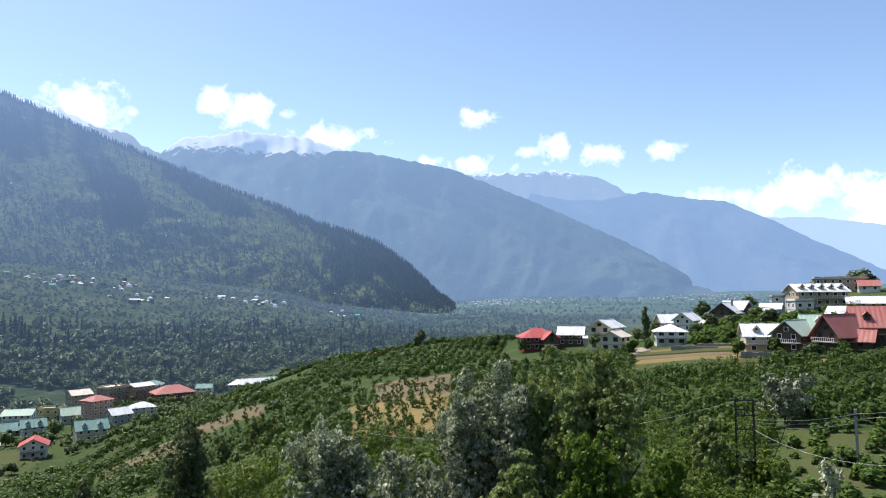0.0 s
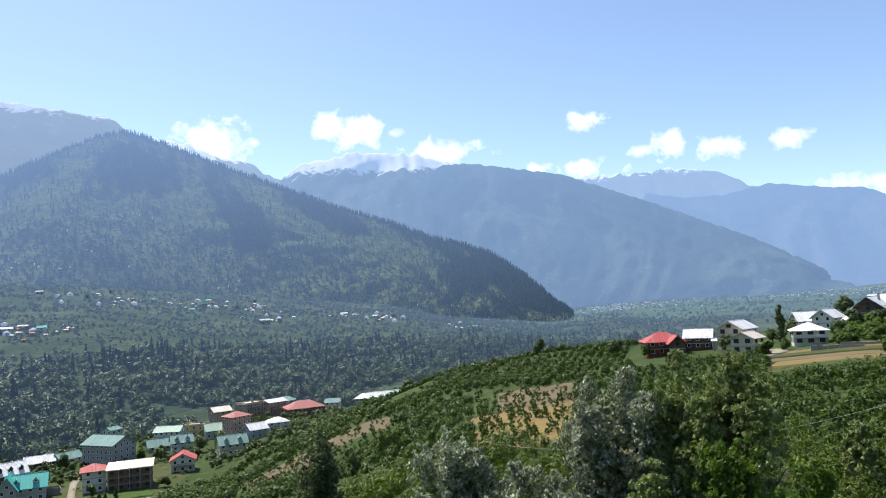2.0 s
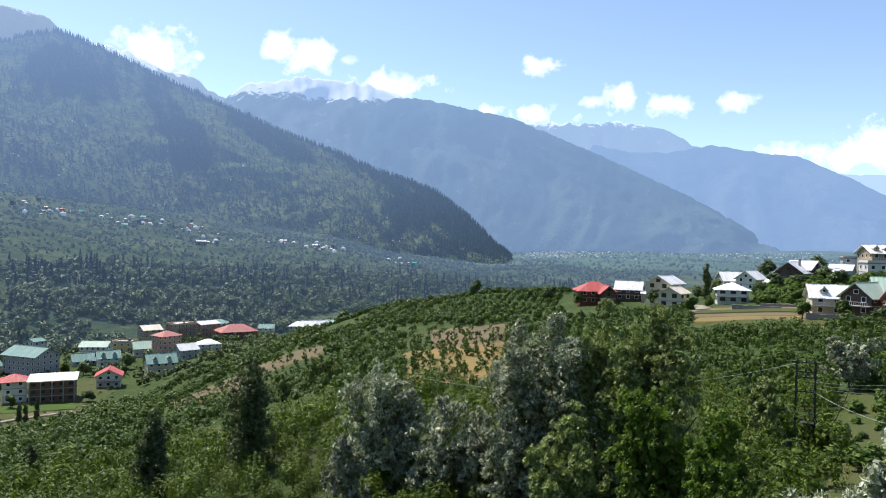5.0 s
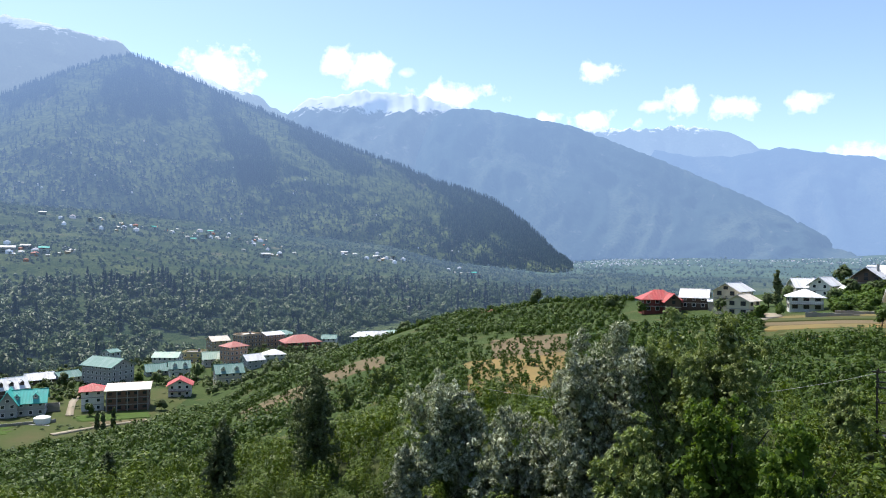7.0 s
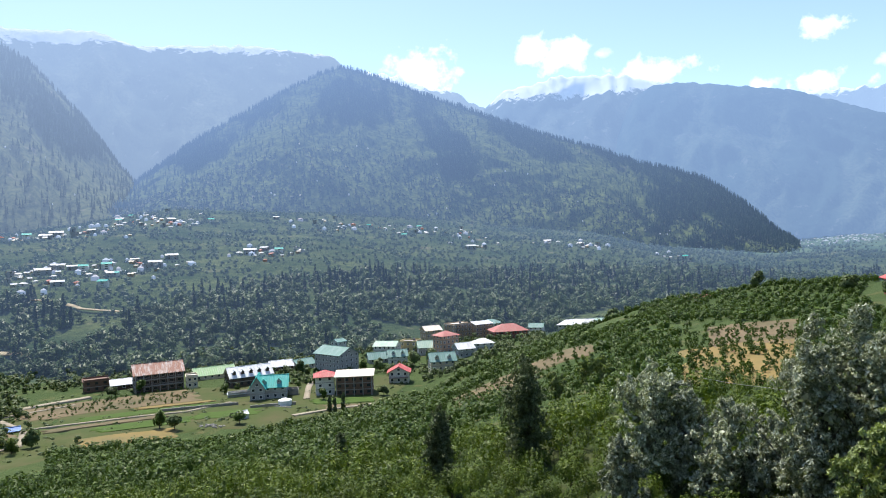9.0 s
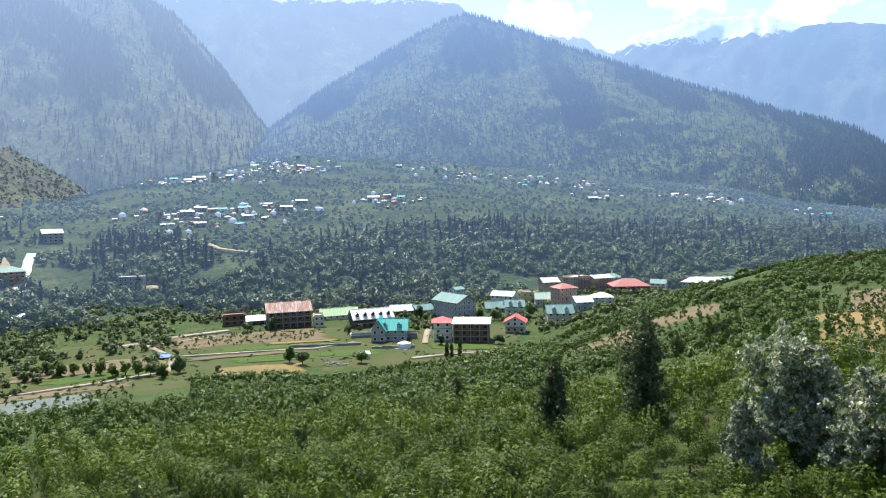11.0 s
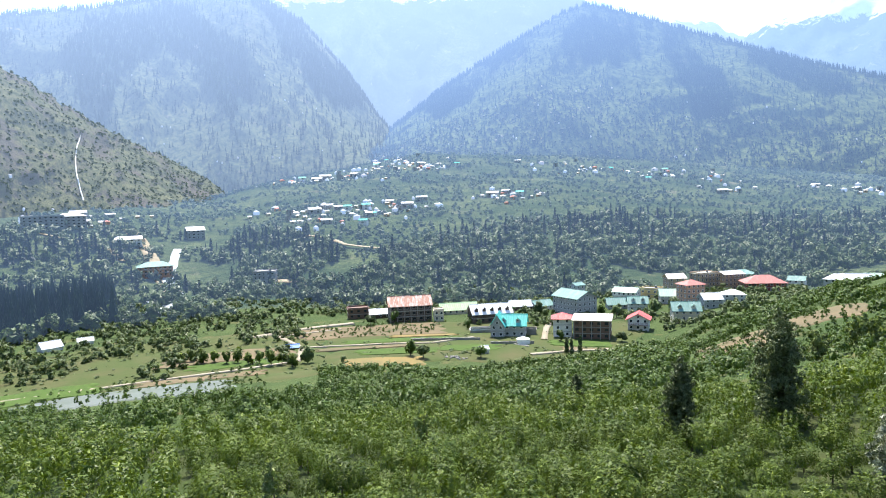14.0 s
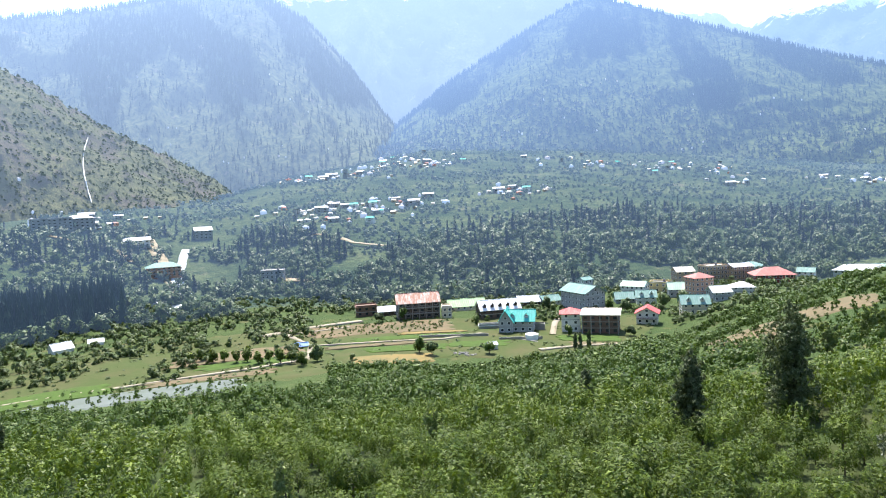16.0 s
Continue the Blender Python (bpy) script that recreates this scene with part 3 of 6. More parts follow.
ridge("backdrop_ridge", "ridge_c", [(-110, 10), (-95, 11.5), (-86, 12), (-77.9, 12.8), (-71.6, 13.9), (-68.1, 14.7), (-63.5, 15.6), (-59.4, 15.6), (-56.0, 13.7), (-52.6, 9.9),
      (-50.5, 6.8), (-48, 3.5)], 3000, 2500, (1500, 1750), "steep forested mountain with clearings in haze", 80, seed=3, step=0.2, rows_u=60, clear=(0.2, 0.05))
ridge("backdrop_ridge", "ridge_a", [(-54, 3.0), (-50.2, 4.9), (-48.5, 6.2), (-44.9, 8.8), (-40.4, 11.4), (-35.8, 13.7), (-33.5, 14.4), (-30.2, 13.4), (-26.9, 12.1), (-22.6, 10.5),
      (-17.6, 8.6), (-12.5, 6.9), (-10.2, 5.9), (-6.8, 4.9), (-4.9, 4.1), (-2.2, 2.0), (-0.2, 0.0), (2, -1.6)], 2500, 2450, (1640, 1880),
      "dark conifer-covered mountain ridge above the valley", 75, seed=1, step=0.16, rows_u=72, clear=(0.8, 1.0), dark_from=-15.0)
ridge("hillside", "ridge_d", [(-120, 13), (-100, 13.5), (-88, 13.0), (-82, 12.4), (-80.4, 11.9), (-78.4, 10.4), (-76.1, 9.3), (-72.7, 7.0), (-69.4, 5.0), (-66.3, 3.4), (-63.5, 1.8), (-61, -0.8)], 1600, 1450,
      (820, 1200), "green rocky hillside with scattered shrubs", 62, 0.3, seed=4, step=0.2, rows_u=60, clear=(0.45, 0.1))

# ---- trees ----
rng = np.random.default_rng(7)


def soft_normals(v, f, heart, ruffle):
    """Leaf normals that follow the rounded crown, a little different leaf by leaf; also winds the leaves outwards."""
    away = v - np.array(heart)
    away = away / (np.linalg.norm(away, axis=1)[:, None] + 1e-6) + np.array([0, 0, 0.2])
    leaf = np.cross(v[f[:, 1]] - v[f[:, 0]], v[f[:, 2]] - v[f[:, 0]])
    back = np.sum(leaf * away[f[:, 0]], axis=1) < 0
    f = np.where(back[:, None], f[:, ::-1], f)
    shake = np.zeros_like(v)
    shake[f.ravel()] = np.repeat(rng.normal(size=(len(f), 3)) * ruffle, 3, axis=0)
    away = away + shake
    return away / np.linalg.norm(away, axis=1)[:, None], f


def soften(ob, normals):
    ob.data.polygons.foreach_set("use_smooth", np.full(len(ob.data.polygons), True))
    ob.data.normals_split_custom_set_from_vertices(normals.tolist())


def joined(name, templates, places, mat, label, category, kind="stuff", parent=None, ruffle=None):
    """One mesh of many small plants. places: (x, y, z, width, height, turn, template)."""
    places = np.asarray(places, float)
    vs, fs, ns, base = [], [], [], 0
    for k, (tv, tf) in enumerate(templates):
        p = places[places[:, 6].astype(int) == k]
        if not len(p):
            continue
        c, s = np.cos(p[:, 5])[:, None], np.sin(p[:, 5])[:, None]
        if ruffle is not None:
            tn, tf = soft_normals(tv, tf, (0, 0, 0.4), ruffle)
            ns.append(np.stack([tn[None, :, 0] * c - tn[None, :, 1] * s, tn[None, :, 0] * s + tn[None, :, 1] * c, np.repeat(tn[None, :, 2], len(p), axis=0)], 2).reshape(-1, 3))
        x = (tv[None, :, 0] * c - tv[None, :, 1] * s) * p[:, 3:4] + p[:, 0:1]
        y = (tv[None, :, 0] * s + tv[None, :, 1] * c) * p[:, 3:4] + p[:, 1:2]
        z = tv[None, :, 2] * p[:, 4:5] + p[:, 2:3]
        vs.append(np.stack([x, y, z], 2).reshape(-1, 3))
        fs.append((tf[None] + (np.arange(len(p)) * len(tv))[:, None, None] + base).reshape(-1, 3))
        base += len(p) * len(tv)
    ob = mesh_object(name, np.concatenate(vs), np.concatenate(fs), mat, parent)
    if ruffle is not None:
        soften(ob, np.concatenate(ns))
    return tagged(ob, label, category, kind=kind) if kind else ob


def leaf_cloud(clumps, per, size, spread, long=1.6, up=0.3, tri=False, jitter=0.45, erect=0.0, heart=None):
    """Triangular and diamond leaves round clump centres (n, 4: x, y, z, radius)."""
    c = np.repeat(np.asarray(clumps, float), per, axis=0)
    n = len(c)
    d = rng.normal(size=(n, 3))
    d /= np.linalg.norm(d, axis=1)[:, None]
    p = c[:, :3] + d * c[:, 3:4] * (rng.uniform(0.25, 1.0, (n, 1)) ** 0.5) * spread
    face = d * 0.7 + np.array([0, 0, up]) + rng.normal(size=(n, 3)) * jitter
    if heart is not None:
        away = (p - np.array(heart)) / np.array([1, 1, 1.1])
        face = face * 0.5 + away / (np.linalg.norm(away, axis=1)[:, None] + 1e-6) * 1.1
    a = np.cross(face, rng.normal(size=(n, 3)))
    a /= np.linalg.norm(a, axis=1)[:, None]
    if erect:
        a = a * (1 - erect) * np.sign(a[:, 2:3]) + np.array([0, 0, erect]) + d * 0.25
        a /= np.linalg.norm(a, axis=1)[:, None]
    b = np.cross(face, a)
    b /= np.linalg.norm(b, axis=1)[:, None]
    s = size * rng.uniform(0.6, 1.35, (n, 1))
    if tri:
        v = np.stack([p - a * s * long * 0.4 + b * s * 0.5, p - a * s * long * 0.4 - b * s * 0.5, p + a * s * long * 0.6], 1).reshape(-1, 3)
        return v, np.arange(3 * n).reshape(-1, 3)
    v = np.stack([p - a * s * long * 0.5, p + b * s * 0.5, p + a * s * long * 0.5, p - b * s * 0.5], 1).reshape(-1, 3)
    i = np.arange(n)[:, None] * 4
    f = np.concatenate([i + np.array([0, 1, 2]), i + np.array([0, 2, 3])], 0)
    return v, f


def crown_clumps(n, shape="round", top=1.0, low=0.25):
    """Clump centres in a unit tree: width 1, height 1."""
    out = []
    for k in range(n):
        h = rng.uniform(0, 1)
        if shape == "tall":
            w = 0.5 * (math.sin(math.pi * min(1, h * 0.92 + 0.08)) ** 0.55)
        elif shape == "flame":
            w = 0.5 * (1 - h) ** 0.6 * min(1, 0.35 + h * 4)
        else:
            w = 0.5 * math.sqrt(max(0.02, 1 - (2 * h - 1) ** 2 * 0.95))
        a, q = rng.uniform(0, 6.283), math.sqrt(rng.uniform(0.15, 1)) * 0.8
        out.append((w * q * math.cos(a), w * q * math.sin(a), low + (top - low) * h * 0.93, rng.uniform(0.09, 0.17)))
    return np.array(out)


def plume_clumps(n, plumes, low=0.1, slim=0.72):
    """Clumps along several upright plumes of uneven height, with gaps between them."""
    out = []
    for j in range(plumes):
        a = j * 2.4 + rng.uniform(-0.4, 0.4)
        q = 0.0 if j == 0 else rng.uniform(0.14, 0.28)
        px, py = q * math.cos(a), q * math.sin(a)
        top = 1.0 if j == 0 else rng.uniform(0.72, 0.97)
        bend = rng.uniform(-0.08, 0.08)
        for k in range(n // plumes):
            h = rng.uniform(0, 1)
            w = slim * 0.5 * min(1, 0.5 + h * 2.2) * (1 - h) ** 0.45
            b, t = rng.uniform(0, 6.283), rng.uniform(0.35, 1.0)
            out.append((px * (0.75 + 0.5 * h) + bend * h + w * t * math.cos(b), py * (0.75 + 0.5 * h) + w * t * math.sin(b), low + (top - low) * h * 0.95, rng.uniform(0.055, 0.115)))
    return np.array(out)


def trunk_mesh(height, r0, limbs=5, lean=0.05, low=0.3, spread=0.32):
    """A tapered, slightly bent trunk with limbs."""
    bm = bmesh.new()

    def tube(points, radii, sides=7):
        ring_prev = None
        for p, rad in zip(points, radii):
            ring = [bm.verts.new(p + Vector((math.cos(k * 6.283 / sides) * rad, math.sin(k * 6.283 / sides) * rad, 0))) for k in range(sides)]
            if ring_prev:
                for k in range(sides):
                    bm.faces.new((ring_prev[k], ring_prev[(k + 1) % sides], ring[(k + 1) % sides], ring[k]))
            ring_prev = ring
        bm.faces.new(ring_prev)

    pts = [Vector((lean * height * t * t + 0.02 * height * math.sin(5 * t), 0.02 * height * math.sin(4 * t + 1), height * t - (0.5 if t == 0 else 0))) for t in (0, 0.2, 0.4, 0.6, 0.8, 0.92)]
    tube(pts, [r0 * q for q in (1.15, 0.85, 0.68, 0.5, 0.28, 0.1)])
    for k in range(limbs):
        t = low + (0.8 - low) * k / max(1, limbs)
        a = k * 2.4 + 0.7
        p0 = pts[0].lerp(pts[-1], t)
        out = Vector((math.cos(a), math.sin(a), 0)) * height * spread * (1 - t * 0.5)
        tube([p0, p0 + out * 0.45 + Vector((0, 0, height * 0.1)), p0 + out * 0.9 + Vector((0, 0, height * 0.26))], [r0 * 0.42 * (1.1 - t), r0 * 0.28 * (1.1 - t), r0 * 0.08], 5)
    return bm


def big_tree(name, az, r, width, height, mat, label, shape="round", clumps=120, per=45, leaf=0.3, spread=1.0, low=0.12, long=1.8, stems=1, plumes=0):
    x, y = spot(az, r)
    root = thing(name, pose(x, y, land(x, y) - 0.1), label, "tree")
    for k in range(stems):
        off = pose((k - (stems - 1) / 2) * width * 0.22, 0.3 * k, 0, 0, 0, 130 * k)
        part("trunk", trunk_mesh(height * 0.86, 0.022 * height / stems ** 0.5, 6), M["bark"], root, at=off)
    cl = plume_clumps(clumps, plumes, low) if plumes else crown_clumps(clumps, shape, 1.0, low)
    cl[:, :2] *= width
    cl[:, 2] *= height
    cl[:, 3] *= min(width, height * 0.6) * 1.15
    # an inner mass of large dense leaves, and the outer leaves in many small tufts round the clumps
    inner = cl * np.array([0.72, 0.72, 0.92, 0.8])
    v, f = leaf_cloud(inner, max(6, per // 9), leaf * 2.2, spread, 1.5, 0.2)
    tufts = np.repeat(cl, 5, axis=0)
    d = rng.normal(size=(len(tufts), 3)) + np.array([0, 0, 0.35])
    d /= np.linalg.norm(d, axis=1)[:, None]
    tufts[:, :3] += d * tufts[:, 3:4] * rng.uniform(0.7, 1.25, (len(tufts), 1))
    tufts[:, 3] *= rng.uniform(0.3, 0.55, len(tufts))
    v2, f2 = leaf_cloud(tufts, max(6, per // 3), leaf * 0.82, spread, long, 0.7, True, 0.4, 0.15)
    mesh_object("crown", np.concatenate([v, v2]), np.concatenate([f, f2 + len(v)]), M[mat], root)
    return root


def small_tree(name, az, r, width, height, mat, label):
    """A rounded tree seen from far off: lumpy crown on a short trunk."""
    x, y = spot(az, r)
    root = thing(name, pose(x, y, land(x, y) - 0.1, 0, 0, 37 * (az + r)), label, "tree")
    part("trunk", trunk_mesh(height * 0.6, 0.03 * height, 4), M["bark"], root)
    v, f = lump_template(7, 560, 0.1, 0.12, 0.25)
    vn, f = soft_normals(v, f, (0, 0, 0.4), 0.25)
    soften(mesh_object("crown", v * np.array([width, width, height]), f, M[mat], root), vn)
    return root


def conifer_template(tiers, sides, seed):
    g = np.random.default_rng(seed)
    vs, fs = [(0, 0, 0), (0.02, 0, 0.3), (-0.02, 0.02, 0.3)], [(0, 1, 2)]
    for t in range(tiers):
        z0 = 0.1 + 0.8 * t / tiers
        w = 0.5 * (1 - t / tiers) ** 0.8 * g.uniform(0.85, 1.1)
        top = min(1.0, z0 + 0.34)
        i0 = len(vs)
        vs.append((g.normal() * 0.01, g.normal() * 0.01, top))
        for k in range(sides * 2):
            a = k * math.pi / sides + g.uniform(0, 0.5)
            q = w * (g.uniform(0.85, 1.1) if k % 2 == 0 else g.uniform(0.45, 0.65))
            vs.append((q * math.cos(a), q * math.sin(a), z0 + (0.0 if k % 2 == 0 else 0.06) + g.uniform(-0.02, 0.02)))
        fs += [(i0, i0 + 1 + k, i0 + 1 + (k + 1) % (sides * 2)) for k in range(sides * 2)]
    return np.array(vs, float), np.array(fs)


def deodar_template(whorls, arms, seed):
    """A ragged dark conifer: drooping flat sprays at uneven heights round a thin stem, width 1, height 1."""
    g = np.random.default_rng(seed + 60)
    vs, fs = [(-0.02, 0, 0), (0.02, 0, 0), (0, 0, 0.98)], [(0, 1, 2)]
    for t in range(whorls):
        h = 0.08 + 0.9 * (t + g.uniform(-0.4, 0.4)) / whorls
        w = 0.5 * max(0.05, 1 - h) ** 0.62 * min(1, 0.45 + h * 2.2)
        for k in range(arms):
            a = g.uniform(0, 6.283)
            q = w * g.uniform(0.55, 1.15)
            side = 0.16 * g.uniform(0.7, 1.3) * (0.4 + w)
            i = len(vs)
            c, s = math.cos(a), math.sin(a)
            vs += [(0, 0, h + 0.06), (q * 0.7 * c - side * s, q * 0.7 * s + side * c, h - 0.01), (q * c, q * s, h - 0.05), (q * 0.7 * c + side * s, q * 0.7 * s - side * c, h - 0.01)]
            fs += [(i, i + 1, i + 2), (i, i + 2, i + 3)]
    return np.array(vs, float), np.array(fs)


def lump_template(lumps, leaves, size, low=0.1, lump=0.3, long=1.6):
    """A crown of leaves over uneven rounded lumps, width 1, height 1."""
    cl = []
    for k in range(lumps):
        a, q = k * 2.4 + rng.uniform(0, 0.8), 0.30 * math.sqrt(k / max(1, lumps - 1)) if lumps > 1 else 0.0
        h = rng.uniform(low + 0.2, 0.78) if k else 0.66
        cl.append((q * math.cos(a), q * math.sin(a), h, lump * rng.uniform(0.75, 1.1) * (1.1 if k == 0 else 0.9)))
    return leaf_cloud(np.array(cl), max(1, leaves // lumps), size, 1.0, long, 0.5, True, 0.25)


def bush_template(n_leaf, size, clumps, shape="round", low=0.12):
    cl = crown_clumps(clumps, shape, 1.0, low)
    cl[:, 3] *= 1.25
    return leaf_cloud(cl, max(1, n_leaf // clumps), size, 1.0, 1.7, 0.8, True)


# apple trees, one by one on the slope nearest to the balcony
apple_models = []
for k in range(5):
    root = thing("apple_tree", pose(0, 0, 0), "low leafy green apple tree on the orchard slope", "tree", "apple trees on the slope")
    part("trunk", trunk_mesh(2.6, 0.11, 5, 0.08, 0.3, 0.5), M["bark"], root)
    cl = []
    for j in range(34):
        a, q = j * 2.4 + rng.uniform(0, 0.5), 1.75 * math.sqrt((j + 0.5) / 34)
        top = (3.9 - 0.42 * q * q) * rng.uniform(0.8, 1.12)
        for i in range(5):
            h = 0.7 + (top - 0.7) * (0.35 + 0.65 * i / 4)
            cl.append((q * math.cos(a) + rng.normal() * 0.08, q * math.sin(a) + rng.normal() * 0.08, h, 0.40 - 0.06 * i))
    v, f = leaf_cloud(np.array(cl), 10, 0.12, 1.0, 2.2, 0.5, True, 0.4, 0.0, (0, 0, 1.5))
    vn, f = soft_normals(v, f, (0, 0, 1.6), 0.3)
    soften(mesh_object("crown", v, f, M["apple"], root), vn)
    apple_models.append(root)


def in_patch(az, r, patches):
    return any(a0 < az < a1 and q0 < r < q1 for a0, a1, q0, q1 in patches)


OPEN = [(-7.5, 0.8, 128, 214), (-26, -13.5, 168, 226), (15, 31, 182, 300), (25, 36, 62, 122), (-75, -56, 175, 300), (5, 14, 225, 300)]


def orchard_edge(az):
    return float(np.interp(az, [-95, -80, -72, -64, -57, -46, -37, -28, -20, -15, -8, 0, 7, 14, 22, 31], [215, 208, 215, 232, 238, 236, 258, 300, 330, 380, 390, 390, 320, 240, 200, 190]))


near, mid = [], []
q0 = 34.0
while q0 < 392:
    gap = 3.9 if q0 < 120 else 3.6
    n_az = int(radians(128) * q0 / (gap * 0.93))
    for i in range(n_az):
        az = -94 + 128 * (i + 0.5 * (int(q0 / gap) % 2)) / n_az + rng.normal() * 0.3 / q0 * 57
        q = q0 + rng.normal() * 0.4
        if q > orchard_edge(az) or in_patch(az, q, OPEN) or rng.uniform() < 0.04:
            continue
        x, y = spot(az, q)
        gapness = noise.noise(Vector((x / 26, y / 26, 8)))
        if gapness > (0.6 if q < 120 or az > 8 else 0.42) or (gapness > 0.05 and q > 120 and -27 < az < 8 and rng.uniform() < 0.45):
            continue
        size = rng.uniform(0.62, 1.25) * (1.0 + 0.3 * noise.noise(Vector((x / 30, y / 30, 2))) + 0.25 * noise.noise(Vector((x / 9, y / 9, 6))))
        (near if 40 < q < 84 and -66 < az < 0 else mid).append((x, y, land(x, y) - 0.1, size, rng.uniform(0, 6.28)))
    q0 += gap
rng.shuffle(near)
near, mid = near[:300], mid + [tuple(p) for p in near[300:]]
for k in range(len(near) - 1, -1, -1):
    x, y, z, s, a = near[k]
    m4 = pose(x, y, z, 0, 0, math.degrees(a)) @ Matrix.Diagonal((s, s, s * 1.02, 1))
    if k < 5:
        apple_models[k].matrix_basis = m4
    else:
        copy_thing(apple_models[k % 5], m4)
def shoot_template(shoots, per, size):
    """A low fruit tree of many upright leafy shoots, width 1, height 1."""
    cl = []
    for j in range(shoots):
        a, q = j * 2.4 + rng.uniform(0, 0.5), 0.43 * math.sqrt((j + 0.5) / shoots)
        top = (0.98 - 1.9 * q * q) * rng.uniform(0.8, 1.1)
        for i in range(4):
            cl.append((q * math.cos(a), q * math.sin(a), 0.15 + (top - 0.15) * (0.3 + 0.7 * i / 3), 0.115 - 0.018 * i))
    return leaf_cloud(np.array(cl), per, size, 1.0, 2.0, 0.5, True, 0.4, 0.0, (0, 0, 0.4))


mid = np.array(mid)
dist = np.hypot(mid[:, 0], mid[:, 1])
for lo, hi, temps, wide, tall, mat, label in (
        (0, 120, [shoot_template(13, 8, 0.052) for k in range(5)], 3.5, 4.1, "apple", "rows of leafy green apple trees"),
        (120, 190, [shoot_template(9, 4, 0.11) for k in range(5)], 3.1, 3.1, "apple_far", "middle rows of leafy green apple trees"),
        (190, 400, [shoot_template(7, 3, 0.15) for k in range(5)], 3.0, 2.7, "apple_far", "far rows of leafy green apple trees")):
    some = mid[(dist >= lo) & (dist < hi)]
    joined("orchard_trees", temps, [(x, y, z, wide * s * (0.82 + 0.06 * (k % 7)), tall * s, a, k % 5) for k, (x, y, z, s, a) in enumerate(some)], M[mat], label, "orchard", ruffle=0.3)

# mixed wood of the river gorge
woods, pines = [], []
for k in range(42000):
    az, r = rng.uniform(-84, 6), math.sqrt(rng.uniform(405 ** 2, 1150 ** 2))
    flat_end = float(np.interp(az, [-84, -64, -55, -46, -37, -28, -20, -8, 0, 6], [405, 420, 425, 425, 440, 500, 500, 515, 530, 560]))
    rim = float(np.interp(az, [-84, -70, -64, -57, -52, -46, -37, -28, -20, -8, 0, 6], [900, 900, 900, 840, 640, 760, 870, 950, 1010, 1110, 1200, 1250]))
    if r < flat_end or r > rim or len(woods) + len(pines) > 6600:
        continue
    if -69.5 < az < -64.5 and 430 < r < 900 and rng.uniform() < 0.5:
        continue
    x, y = spot(az, r)
    g = noise.noise(Vector((x / 90, y / 90, 1)))
    if g < -0.28:
        continue
    high = (r - flat_end) / (rim - flat_end)
    if rng.uniform() < 0.012 + 0.05 * max(0, high - 0.45) + ((0.05 + 0.6 * max(0, high - 0.3)) if noise.noise(Vector((x / 70, y / 70, 6))) > 0.12 else 0):
        pines.append((x, y, land(x, y) - 0.5, *(lambda h: (h * rng.uniform(0.36, 0.58), h))(rng.uniform(8, 22)), rng.uniform(0, 6.28), k % 5))
    else:
        s = rng.uniform(4.0, 12.0) * (1.0 if rng.uniform() < 0.8 else 1.25)
        woods.append((x, y, land(x, y) - 0.8, s, s * rng.uniform(0.8, 1.25), rng.uniform(0, 6.28), k % 3 if r < 700 else 3 + k % 2))
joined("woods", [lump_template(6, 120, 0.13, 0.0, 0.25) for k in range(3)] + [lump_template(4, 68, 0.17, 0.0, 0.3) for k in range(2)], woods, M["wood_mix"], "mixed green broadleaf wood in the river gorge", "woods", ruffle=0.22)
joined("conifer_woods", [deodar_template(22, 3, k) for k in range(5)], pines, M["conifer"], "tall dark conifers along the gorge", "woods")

# dense dark plantation beyond the fields
rows = []
for k in range(420):
    az, r = rng.uniform(-90, -70.8), rng.uniform(432, 600)
    x, y = spot(az, r)
    rows.append((x, y, land(x, y) - 0.5, rng.uniform(7, 9), rng.uniform(20, 25), rng.uniform(0, 6.28), k % 4))
joined("conifer_plantation", [conifer_template(7, 6, 20 + k) for k in range(4)], rows, M["conifer"], "dense dark green conifer plantation", "woods")

# orchards on the plateau across the gorge
rows = []
for k in range(19000):
    az, r = (rng.uniform(-76, 14), rng.uniform(640, 1800)) if k % 5 else (rng.uniform(-14, 36), rng.uniform(1500, 2900))
    rim = float(np.interp(az, [-72, -64, -57, -52, -46, -37, -28, -20, -8, 0, 14], [900, 900, 840, 640, 760, 870, 950, 1010, 1110, 1200, 1100]))
    x, y = spot(az, r)
    if r < rim or (noise.noise(Vector((x / 90, y / 60, 4))) < -0.12 and rng.uniform() < 0.75):
        continue
    s = rng.uniform(2.8, 6.5) * (1.0 if r < 1300 else 1.2)
    rows.append((x, y, land(x, y) - 0.3, s, s * rng.uniform(0.7, 1.2), rng.uniform(0, 6.28), k % 4))
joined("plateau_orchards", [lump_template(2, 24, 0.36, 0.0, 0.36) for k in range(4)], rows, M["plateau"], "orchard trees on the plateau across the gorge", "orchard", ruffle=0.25)


